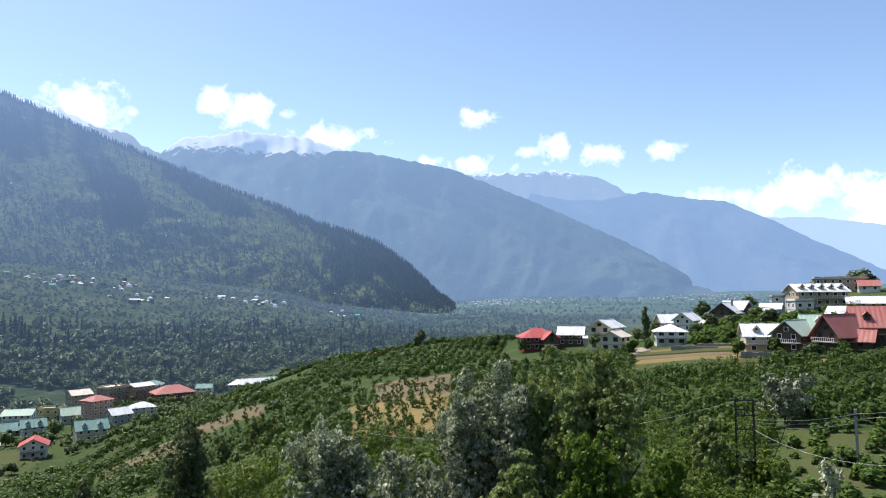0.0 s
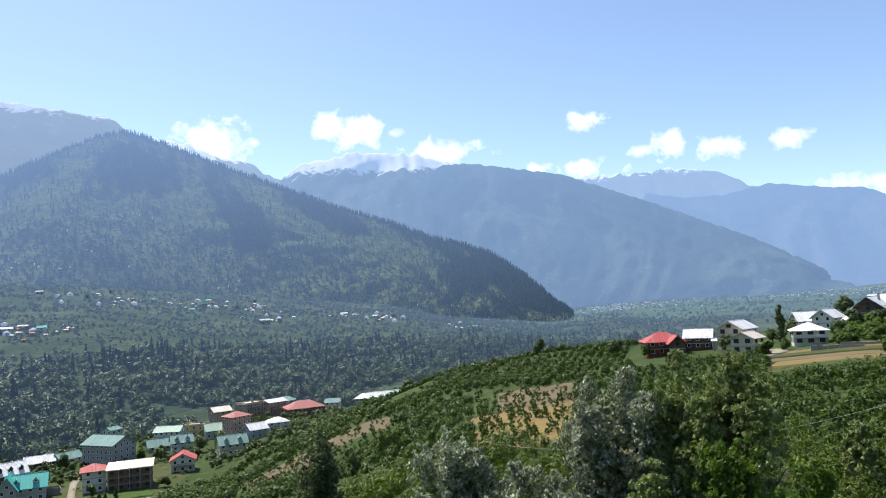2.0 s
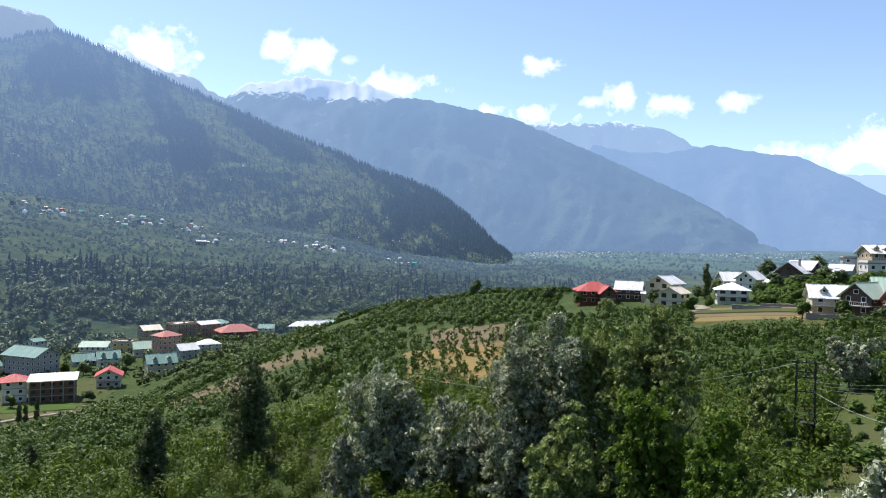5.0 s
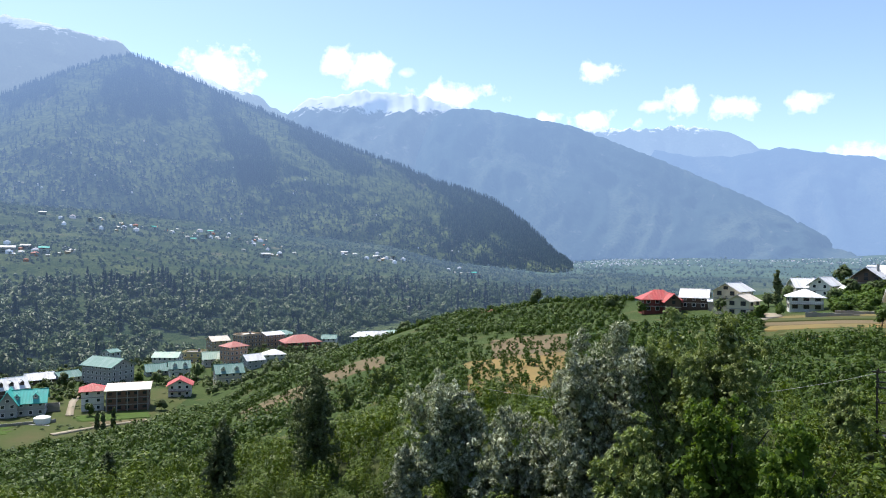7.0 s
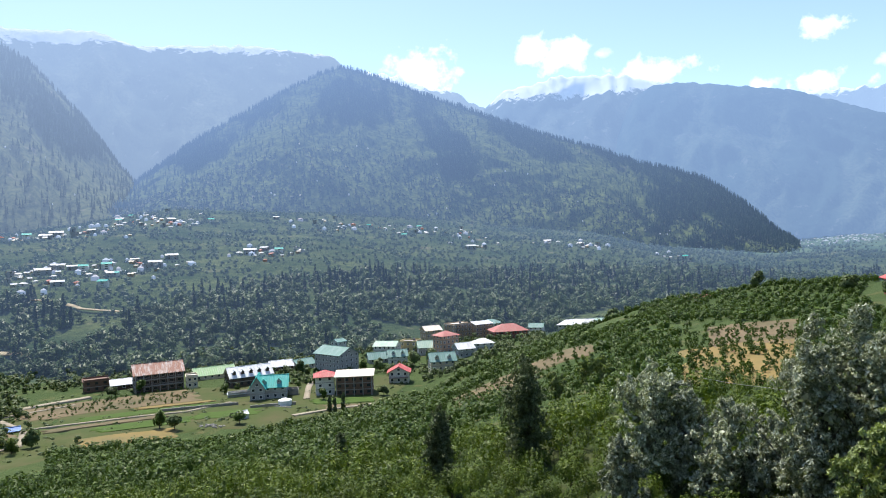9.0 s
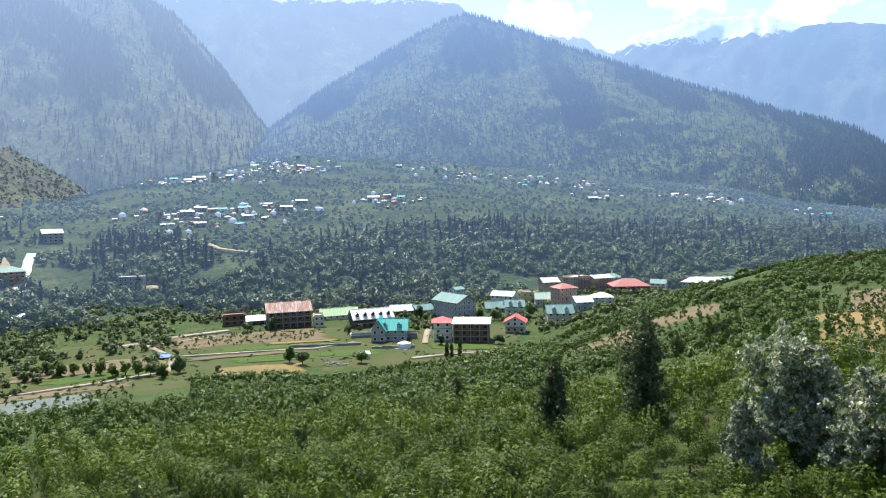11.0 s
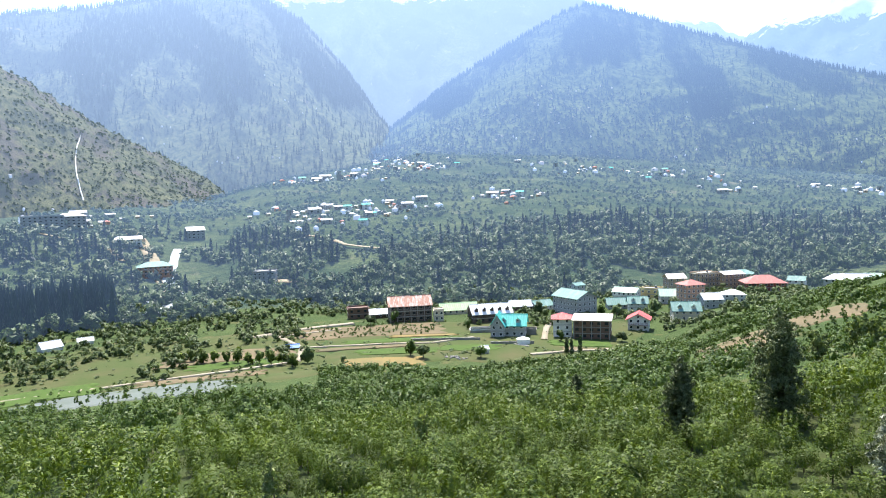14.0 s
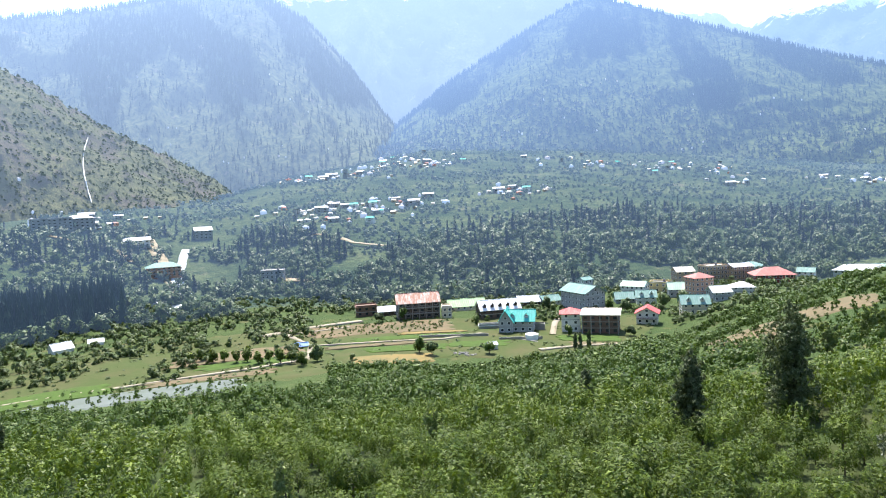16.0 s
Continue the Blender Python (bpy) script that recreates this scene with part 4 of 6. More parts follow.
def on_ridge(mat_key, count, name, mat, label, w, h, u0=0.02, u1=1.0, az_range=None, crest=0.06, temps=None, sparse=0.12):
    surf, a0, a1, opened = RIDGES[mat_key]
    a0, a1 = az_range or (a0 + 0.5, a1 - 0.5)
    rows = []
    while len(rows) < count:
        az = rng.uniform(a0, a1)
        u = 1.0 - 0.006 * rng.uniform() if rng.uniform() < crest else rng.uniform(u0, u1)
        if u < 0.97 and rng.uniform() > max(sparse, 1.0 - 1.6 * opened(az, u)):
            continue
        x, y, z = surf(az, u)
        s = rng.uniform(0.5, 1.25)
        rows.append((x, y, z - 2, w * s * rng.uniform(0.8, 1.2), h * s, rng.uniform(0, 6.28), len(rows) % 3))
    return joined(name, temps or [conifer_template(3, 3, 40 + k) for k in range(3)], rows, M[mat], label, "woods")


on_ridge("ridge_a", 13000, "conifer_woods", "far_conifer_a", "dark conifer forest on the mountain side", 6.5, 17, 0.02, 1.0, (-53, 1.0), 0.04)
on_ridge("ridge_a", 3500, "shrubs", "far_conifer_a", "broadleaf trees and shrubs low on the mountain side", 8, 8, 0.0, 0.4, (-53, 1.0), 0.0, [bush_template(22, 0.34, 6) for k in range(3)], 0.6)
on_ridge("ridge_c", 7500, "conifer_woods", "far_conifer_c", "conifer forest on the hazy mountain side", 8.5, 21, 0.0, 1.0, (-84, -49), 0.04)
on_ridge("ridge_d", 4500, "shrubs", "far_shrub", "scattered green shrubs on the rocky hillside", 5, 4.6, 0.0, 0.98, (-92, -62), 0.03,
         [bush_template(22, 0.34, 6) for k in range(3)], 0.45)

# trees that stand out near the balcony
WL = "silvery grey-green willow with ruffled leaves"
big_tree("willow_tree", -9.8, 75, 7.6, 13.4, "willow", WL, clumps=150, per=100, leaf=0.17, low=0.06, long=2.6, plumes=6)
big_tree("willow_tree", -7.2, 73, 5.6, 11.6, "willow", WL, clumps=90, per=100, leaf=0.17, low=0.06, long=2.6, plumes=4)
big_tree("willow_tree", -4.4, 69, 7.0, 10.4, "willow", WL, clumps=120, per=100, leaf=0.17, low=0.06, long=2.6, plumes=5)
big_tree("willow_tree", -1.4, 68, 5.5, 9.2, "willow", WL, clumps=90, per=100, leaf=0.17, low=0.06, long=2.6, plumes=4)
big_tree("willow_tree", -12.4, 67, 5.2, 8.0, "willow", "small silvery willow bush", clumps=80, per=90, leaf=0.17, low=0.06, long=2.6, plumes=4)
big_tree("willow_tree", 1.6, 62, 7.8, 18.6, "willow", "tall silvery willow with dark inner branches", clumps=190, per=120, leaf=0.16, low=0.04, long=2.6, stems=2, plumes=4)
big_tree("willow_tree", 4.9, 63, 8.0, 19.0, "willow", "tall silvery willow with dark inner branches", clumps=190, per=120, leaf=0.16, low=0.04, long=2.6, stems=2, plumes=4)
big_tree("willow_tree", 9.1, 61, 8.2, 20.8, "willow_green", "tall green willow with drooping leaves", clumps=230, per=120, leaf=0.16, low=0.04, long=2.6, stems=2, plumes=5)
big_tree("willow_tree", 12.7, 62, 8.0, 20.0, "willow_green", "tall green willow with drooping leaves", clumps=210, per=120, leaf=0.16, low=0.04, long=2.6, plumes=5)
big_tree("willow_tree", 5.6, 53, 6.5, 12.4, "willow_green", "green willow before taller trees", clumps=130, per=100, leaf=0.16, low=0.05, long=2.6, plumes=6)
big_tree("walnut_tree", 12.6, 50, 6.4, 14.4, "bright_leaf", "bright green broadleaf tree", clumps=140, per=90, leaf=0.19, low=0.15, plumes=7)
big_tree("walnut_tree", 17.4, 47, 6.0, 12.6, "bright_leaf", "bright yellow-green broadleaf tree", clumps=140, per=90, leaf=0.19, low=0.15, plumes=7)
big_tree("willow_tree", 23.3, 37, 5.6, 10.4, "willow", "pale silvery willow close to the balcony", clumps=150, per=150, leaf=0.17, low=0.2, long=3.2, plumes=7)
big_tree("willow_tree", 28.0, 37, 6.2, 12.4, "willow", "pale silvery willow close to the balcony", clumps=170, per=150, leaf=0.17, low=0.2, long=3.2, plumes=7)
big_tree("elm_tree", -19.6, 92, 8.0, 14.6, "dark_leaf", "slender dark green tree wrapped in leaves", clumps=150, per=90, leaf=0.2, low=0.02, plumes=3)
big_tree("elm_tree", -26.6, 86, 6.4, 10.6, "dark_leaf", "slender dark green tree wrapped in leaves", clumps=110, per=90, leaf=0.2, low=0.02, plumes=3)
big_tree("willow_tree", -14.2, 150, 8.0, 6.4, "willow_green", "round grey-green willow bush", clumps=70, per=70, leaf=0.3, low=0.06, plumes=6)
big_tree("willow_tree", -17.3, 140, 4.5, 5.6, "willow_green", "small grey-green willow bush", clumps=40, per=60, leaf=0.28, low=0.06, plumes=4)
big_tree("willow_tree", 25.6, 125, 9.5, 8.5, "willow", "round grey-green willow on the grass", clumps=80, per=70, leaf=0.3, low=0.2, plumes=6)
big_tree("willow_tree", 20.4, 88, 5.5, 9.0, "willow_green", "grey-green willow beside the transformer", clumps=80, per=70, leaf=0.25, low=0.06, plumes=5)
big_tree("willow_tree", -47.5, 92, 4.0, 5.4, "willow_green", "pale grey-green bush in the orchard", clumps=40, per=60, leaf=0.2, low=0.06, plumes=5)
big_tree("willow_tree", -60.0, 54, 3.6, 6.4, "willow_green", "pale yellow-green sapling in the orchard", clumps=50, per=70, leaf=0.15, low=0.06, plumes=3)
big_tree("elm_tree", -79.6, 100, 2.6, 8.6, "dark_leaf", "thin dark green tree above the orchard", clumps=40, per=60, leaf=0.22, low=0.02, plumes=2)
big_tree("poplar_tree", 16.0, 290, 4.2, 14.5, "dark_leaf", "dark slender poplar between the houses", "flame", 60, 50, 0.45, 0.9, 0.03)
big_tree("spruce_tree", -34.8, 118, 3.2, 6.4, "dark_leaf", "small dark green spruce in the orchard", "flame", 50, 50, 0.26, 0.9, 0.03)
for k, (az, r, h) in enumerate(((-35.6, 272, 7.5), (-35.2, 270, 6.0), (-34.5, 273, 8.0))):
    big_tree("cypress_tree", az, r, 2.2, h, "dark_leaf", "slim dark cypress beside the brown building", "flame", 30, 36, 0.36, 0.9, 0.03)

# ---- houses ----
def box(bm, x0, x1, y0, y1, z0, z1):
    v = [bm.verts.new((x, y, z)) for z in (z0, z1) for x, y in ((x0, y0), (x1, y0), (x1, y1), (x0, y1))]
    for q in ((3, 2, 1, 0), (4, 5, 6, 7), (0, 1, 5, 4), (1, 2, 6, 5), (2, 3, 7, 6), (3, 0, 4, 7)):
        bm.faces.new([v[i] for i in q])


def box_mesh(*dims):
    bm = bmesh.new()
    box(bm, *dims)
    return bm


def slab_between(bm, quad, thick):
    """A sheet of some thickness under four points."""
    top = [bm.verts.new(p) for p in quad]
    low = [bm.verts.new((p[0], p[1], p[2] - thick)) for p in quad]
    bm.faces.new(top)
    bm.faces.new(low[::-1])
    k = len(quad)
    for i in range(k):
        bm.faces.new((top[i], low[i], low[(i + 1) % k], top[(i + 1) % k]))


def gable_roof(w, d, rise, over, thick=0.22):
    """Ridge along x."""
    bm = bmesh.new()
    a, b = w / 2 + over, d / 2 + over
    drop = rise * over / (d / 2)
    slab_between(bm, [(-a, -b, -drop), (a, -b, -drop), (a, 0, rise), (-a, 0, rise)], thick)
    slab_between(bm, [(a, b, -drop), (-a, b, -drop), (-a, 0, rise), (a, 0, rise)], thick)
    box(bm, -a, a, -0.14, 0.14, rise - 0.05, rise + 0.1)
    bmesh.ops.recalc_face_normals(bm, faces=bm.faces)
    return bm


def hip_roof(w, d, rise, over, thick=0.22):
    bm = bmesh.new()
    a, b = w / 2 + over, d / 2 + over
    k = max(0.0, w / 2 - d / 2) if w > d else 0.15
    e = 0.0 if w > d else max(0.0, d / 2 - w / 2)
    lo = [(-a, -b, -0.25), (a, -b, -0.25), (a, b, -0.25), (-a, b, -0.25)]
    if w > d:
        p, q = (-k, 0, rise), (k, 0, rise)
        quads = [[lo[0], lo[1], q, p], [lo[2], lo[3], p, q], [lo[1], lo[2], q], [lo[3], lo[0], p]]
    else:
        p, q = (0, -e, rise), (0, e, rise)
        quads = [[lo[0], lo[1], p], [lo[2], lo[3], q], [lo[1], lo[2], q, p], [lo[3], lo[0], p, q]]
    for s in quads:
        slab_between(bm, s, thick)
    bmesh.ops.recalc_face_normals(bm, faces=bm.faces)
    return bm


def gable_wall(w, d, h, rise, along_x):
    """House body with gable ends."""
    bm = bmesh.new()
    box(bm, -w / 2, w / 2, -d / 2, d / 2, -3.0, h)
    if rise > 0:
        ends = ((-w / 2, w / 2) if along_x else (-d / 2, d / 2))
        half = d / 2 if along_x else w / 2
        for s, e in enumerate(ends):
            t = 0.25 if s == 0 else -0.25
            pts = [(e, -half, h), (e, half, h), (e, 0, h + rise - 0.12)] if along_x else [(-half, e, h), (half, e, h), (0, e, h + rise - 0.12)]
            inner = [(p[0] + t, p[1], p[2]) if along_x else (p[0], p[1] + t, p[2]) for p in pts]
            va, vb = [bm.verts.new(p) for p in pts], [bm.verts.new(p) for p in inner]
            bm.faces.new(va)
            bm.faces.new(vb[::-1])
            for i in range(3):
                bm.faces.new((va[i], vb[i], vb[(i + 1) % 3], va[(i + 1) % 3]))
        bmesh.ops.recalc_face_normals(bm, faces=bm.faces)
    return bm


WIN_FRAMES = {}


def window_meshes(w, h, frame_mat):
    key = (w, h, frame_mat)
    if key not in WIN_FRAMES:
        bm = bmesh.new()
        t, q = 0.12, 0.09
        rings = []
        for inset, yy in ((0, 0.02), (0, -q), (t, -q), (t, 0.02)):
            rings.append([bm.verts.new((sx * (w / 2 - inset), yy, h / 2 + sz * (h / 2 - inset))) for sx, sz in ((-1, -1), (1, -1), (1, 1), (-1, 1))])
        for ra, rb in zip(rings[:-1], rings[1:]):
            for k in range(4):
                bm.faces.new((ra[k], ra[(k + 1) % 4], rb[(k + 1) % 4], rb[k]))
        bmesh.ops.recalc_face_normals(bm, faces=bm.faces)
        a = bpy.data.meshes.new("window")
        bm.to_mesh(a)
        bm.free()
        a.materials.append(M[frame_mat])
        bm = box_mesh(-w / 2 + t, w / 2 - t, -0.03, 0.0, t, h - t)
        b = bpy.data.meshes.new("pane")
        bm.to_mesh(b)
        bm.free()
        b.materials.append(M["glass"])
        WIN_FRAMES[key] = (a, b)
    return WIN_FRAMES[key]


def window(parent, at, w=1.3, h=1.35, frame_mat="white_paint"):
    a, b = window_meshes(w, h, frame_mat)
    ob = new("window", a)
    ob.parent, ob.matrix_basis = parent, at
    p = new("pane", b)
    p.parent = ob
    return ob


def railing(length, h=1.0, gap=0.55):
    bm = bmesh.new()
    box(bm, -length / 2, length / 2, -0.04, 0.04, h - 0.07, h)
    box(bm, -length / 2, length / 2, -0.03, 0.03, 0.1, 0.16)
    k = max(2, int(length / gap))
    for i in range(k + 1):
        x = -length / 2 + 0.04 + (length - 0.08) * i / k
        box(bm, x - 0.03, x + 0.03, -0.03, 0.03, 0, h - 0.07)
    return bm


def house(label, az, r, turn, w, d, storeys, roof, roof_mat, wall, rise=2.4, over=0.7, sh=3.0, win=2.8, wide=1.3, frame_mat="white_paint",
          dormers=0, balcony="", band=True, sides=True, name="house", category="house", tank=False, chimney=False, group="", posts=False, z=None):
    x, y = spot(az, r)
    base = land(x, y) if z is None else z
    root = thing(name, pose(x, y, base, 0, 0, -az + turn), label, category, group)
    h = storeys * sh
    gable = roof in ("gx", "gy")
    part("wall", gable_wall(w, d, h, rise if gable else 0, roof == "gx"), M[wall], root)
    if band:
        for s in range(1, storeys + (0 if gable else 1)):
            bm = bmesh.new()
            z0 = s * sh - 0.14
            e = 0.09
            box(bm, -w / 2 - e, w / 2 + e, -d / 2 - e, -d / 2, z0, z0 + 0.26)
            box(bm, -w / 2 - e, w / 2 + e, d / 2, d / 2 + e, z0, z0 + 0.26)
            box(bm, -w / 2 - e, -w / 2, -d / 2, d / 2, z0, z0 + 0.26)
            box(bm, w / 2, w / 2 + e, -d / 2, d / 2, z0, z0 + 0.26)
            part("floor_band", bm, M["concrete"], root)
    if roof == "gx":
        part("roof", gable_roof(w, d, rise, over), M[roof_mat], root, at=pose(0, 0, h))
    elif roof == "gy":
        part("roof", gable_roof(d, w, rise, over), M[roof_mat], root, at=pose(0, 0, h, 0, 0, 90))
    elif roof == "hip":
        part("roof", hip_roof(w, d, rise, over), M[roof_mat], root, at=pose(0, 0, h + 0.05))
    elif roof == "shed":
        bm = bmesh.new()
        a, b = w / 2 + over, d / 2 + over
        slab_between(bm, [(-a, -b, 0.35), (a, -b, 0.35), (a, b, 0.35 + rise), (-a, b, 0.35 + rise)], 0.25)
        bmesh.ops.recalc_face_normals(bm, faces=bm.faces)
        part("roof", bm, M[roof_mat], root, at=pose(0, 0, h))
    else:
        bm = bmesh.new()
        box(bm, -w / 2 - over, w / 2 + over, -d / 2 - over, d / 2 + over, h + 0.01, h + 0.3)
        part("roof", bm, M[roof_mat], root)
        bm = bmesh.new()
        box(bm, -w / 2, w / 2, -d / 2, -d / 2 + 0.2, h + 0.3, h + 1.0)
        box(bm, -w / 2, w / 2, d / 2 - 0.2, d / 2, h + 0.3, h + 1.0)
        box(bm, -w / 2, -w / 2 + 0.2, -d / 2 + 0.2, d / 2 - 0.2, h + 0.3, h + 1.0)
        box(bm, w / 2 - 0.2, w / 2, -d / 2 + 0.2, d / 2 - 0.2, h + 0.3, h + 1.0)
        part("parapet", bm, M[wall], root)
    # windows, storey by storey, on the front and both sides
    if win:
        for s in range(storeys):
            zz = s * sh + 0.95
            k = max(1, int(w / win))
            for i in range(k):
                window(root, pose(-w / 2 + w * (i + 0.5) / k, -d / 2, zz), wide, 1.4, frame_mat)
            if sides:
                k = max(1, int(d / win))
                for i in range(k):
                    q = -d / 2 + d * (i + 0.5) / k
                    window(root, pose(w / 2, q, zz, 0, 0, 90), wide, 1.4, frame_mat)
                    window(root, pose(-w / 2, q, zz, 0, 0, -90), wide, 1.4, frame_mat)
        if roof == "gy" and rise > 1.8:
            window(root, pose(0, -d / 2, h + 0.25), wide, min(1.2, rise * 0.45), frame_mat)
    for i in range(dormers):
        dx = -w / 2 + w * (i + 0.5) / dormers
        dy = -d * 0.27
        dz = h + rise * 0.28
        dr = part("dormer", gable_wall(1.5, d * 0.3, 1.0, 0.8, False), M[wall], root, at=pose(dx, dy, dz))
        part("dormer_roof", gable_roof(d * 0.3, 1.5, 0.8, 0.3, 0.12), M[roof_mat], dr, at=pose(0, 0, 1.0, 0, 0, 90))
        window(dr, pose(0, -d * 0.15, 0.15), 0.9, 0.9, frame_mat)
    if balcony:
        for s in range(1, storeys):
            bl = part("balcony", box_mesh(-w / 2 + 0.2, w / 2 - 0.2, -d / 2 - 1.5, -d / 2 - 0.1, s * sh - 0.16, s * sh + 0.04), M["concrete"], root)
            part("railing", railing(w - 0.5), M[balcony], bl, at=pose(0, -d / 2 - 1.42, s * sh + 0.04))
    if posts:
        k = max(2, int(w / 3.5))
        for i in range(k + 1):
            px = -w / 2 + 0.25 + (w - 0.5) * i / k
            part("post", box_mesh(px - 0.18, px + 0.18, -d / 2 - 1.5, -d / 2 - 1.14, -2.0, h), M["concrete"], root)
    if tank:
        bm = bmesh.new()
        bmesh.ops.create_cone(bm, cap_ends=True, segments=14, radius1=0.75, radius2=0.7, depth=1.5)
        bmesh.ops.create_cone(bm, cap_ends=True, segments=14, radius1=0.7, radius2=0.25, depth=0.3, matrix=pose(0, 0, 0.9))
        part("water_tank", bm, M["dark_roof"], root, at=pose(w * 0.22, d * 0.1, h + (rise if roof != "flat" else 0.3) + 0.7))
        part("tank_stand", box_mesh(w * 0.22 - 0.6, w * 0.22 + 0.6, d * 0.1 - 0.6, d * 0.1 + 0.6, h + 0.3, h + (rise if roof != "flat" else 0.3)), M["concrete"], root)
    if chimney:
        part("chimney", box_mesh(w * 0.18, w * 0.18 + 0.7, 0.3, 1.0, h, h + rise + 1.1), M["concrete"], root)
    return root


V = "village houses by the river"
# the village on the flat
house("unfinished dark timber-fronted hall under a rust-streaked roof", -48.4, 364, 6, 21.5, 13, 3, "gx", "rust_roof", "timber", 4.0, 0.8, 2.9, 3.2, 1.9, "concrete", balcony="concrete", posts=True, name="hall", category="building")
house("small cream annex with flat roof", -46.0, 358, 4, 5, 7, 2, "flat", "cream_roof", "cream_wall", 0, 0.3, 2.7, 2.5)
house("long low building under a pale green roof", -44.4, 382, 12, 20, 9, 1, "gx", "green_roof", "cream_wall", 3.2, 0.6, 2.8, 3.2)
house("long lodge under a white roof with five dark dormers", -41.8, 352, 16, 20, 11, 2, "gx", "white_roof", "timber", 3.8, 0.8, 2.6, 2.9, 1.5, "timber", dormers=5, name="lodge", category="building")
house("grey three-storey house under a bright teal roof", -40.0, 312, -6, 12.5, 10, 2, "gx", "teal_roof", "grey_wall", 3.8, 0.9, 2.9, 3.0, dormers=2)
house("teal-roofed cross wing of the grey house", -41.1, 311, -6, 6.0, 11, 2, "gy", "teal_roof", "grey_wall", 4.4, 0.8, 2.95, 3.0)
house("grey concrete five-storey hotel under a teal roof", -34.9, 376, 40, 13, 20, 4, "gy", "blue_roof", "grey_wall", 3.2, 0.9, 2.6, 2.7, 1.2, name="hotel", category="hotel")
house("teal roof turret on the concrete hotel", -34.7, 392, 40, 6, 6, 5, "gx", "blue_roof", "grey_wall", 1.2, 0.5, 2.9, 3.0, name="stair_tower", category="building", band=False)
house("narrow white house under a red hipped roof", -35.9, 312, 0, 8.0, 9, 3, "hip", "red_roof", "white_wall", 2.0, 1.0, 2.8, 2.8)
house("brown brick shell building under a wide white sheet roof", -33.5, 310, -4, 15.5, 12, 3, "shed", "cream_roof", "brick_wall", 0.8, 0.8, 2.7, 2.7, 1.7, "brick_wall", posts=True, name="building", category="building")
house("white house under a bright red roof", -29.9, 333, -4, 9.2, 9, 2, "gy", "red_roof", "white_wall", 2.4, 1.0, 2.8, 2.8, balcony="maroon_wall")
house("house under a pale teal gabled roof", -30.0, 392, 6, 10, 9, 2, "gx", "blue_roof", "white_wall", 3.0, 0.7, 2.4, 2.8, dormers=2)
house("low house under a pale teal roof", -31.6, 400, 10, 11, 9, 1, "gx", "blue_roof", "grey_wall", 3.0, 0.7, 2.8, 2.8)
house("cream house under a teal roof with gables", -26.4, 353, 10, 12.5, 10, 2, "gx", "blue_roof", "cream_wall", 3.4, 0.7, 2.8, 2.8, dormers=2)
house("building under a faded green roof", -27.5, 420, 8, 12, 9, 2, "gx", "sage_roof", "grey_wall", 3.2, 0.7, 2.4, 3.0)
house("white building under a faded green roof", -30.8, 430, -20, 14, 10, 2, "gx", "sage_roof", "white_wall", 2.4, 0.6, 2.8, 2.8)
house("yellow-walled building with flat roof", -28.9, 438, -20, 11, 9, 2, "flat", "concrete", "yellow_wall", 0, 0.4, 2.9, 2.8, tank=True)
house("tan building under a cream gabled roof", -27.2, 470, 20, 11, 11, 3, "gx", "cream_roof", "tan_wall", 2.4, 0.7, 2.8, 2.8)
house("salmon four-storey building under a red roof", -26.0, 412, 34, 11.5, 10, 4, "hip", "brick_roof", "pink_wall", 2.2, 0.8, 2.7, 2.8, name="hotel", category="hotel")
house("long tan four-storey hotel with rows of balconies", -25.0, 477, 38, 14, 11, 4, "flat", "cream_roof", "tan_wall", 0, 0.4, 2.7, 2.8, balcony="timber", name="hotel", category="hotel", tank=True)
house("long tan four-storey hotel with rows of balconies", -23.2, 486, 34, 14, 11, 4, "gx", "white_roof", "tan_wall", 1.6, 0.5, 2.7, 2.8, balcony="timber", name="hotel", category="hotel")
house("white building under a teal hipped roof", -22.3, 530, 10, 16, 12, 4, "hip", "blue_roof", "white_wall", 2.6, 0.8, 2.8, 3.0)
house("wide maroon lodge under a big red roof", -20.9, 470, 16, 22, 14, 2, "hip", "brick_roof", "maroon_wall", 4.0, 1.4, 2.9, 3.0, 1.6, "white_paint", balcony="maroon_wall", name="lodge", category="building")
house("small house under a pale teal roof", -18.6, 505, -10, 10, 8, 2, "gx", "blue_roof", "white_wall", 2.4, 0.6, 2.8, 3.0)
house("white house under a white metal roof", -24.6, 390, 24, 9.5, 9, 2, "gx", "white_roof", "grey_wall", 2.6, 0.7, 2.6, 2.8)
house("white house under a white metal roof", -23.0, 400, 12, 11, 9, 2, "hip", "white_roof", "white_wall", 2.2, 0.7, 2.4, 2.8)
house("low brown ruin with bare concrete top", -52.6, 384, 4, 11, 9, 2, "flat", "brick_wall", "brick_wall", 0, 0.5, 2.6, 3.0, 1.6, "brick_wall")
house("low shed under a white sheet roof", -50.8, 380, 4, 11, 9, 1, "gx", "white_roof", "timber", 2.0, 0.7, 2.8, 3.2)
house("low building under a white sheet roof", -39.3, 396, 8, 12, 9, 1, "gx", "white_roof", "timber", 2.6, 0.6, 2.8, 3.2)
house("low building under a pale teal roof", -37.6, 398, 30, 11, 9, 1, "gx", "blue_roof", "grey_wall", 2.6, 0.6, 2.8, 3.2)
house("low white shed with flat roof", -42.3, 320, 4, 12.5, 4, 1, "flat", "white_roof", "concrete", 0, 0.3, 1.4, 0, name="shed", category="shed")
house("small grey stone shed by the lane", -38.4, 314, 0, 4.2, 4, 1, "flat", "stone", "stone", 0, 0.2, 2.1, 0, name="shed", category="shed")
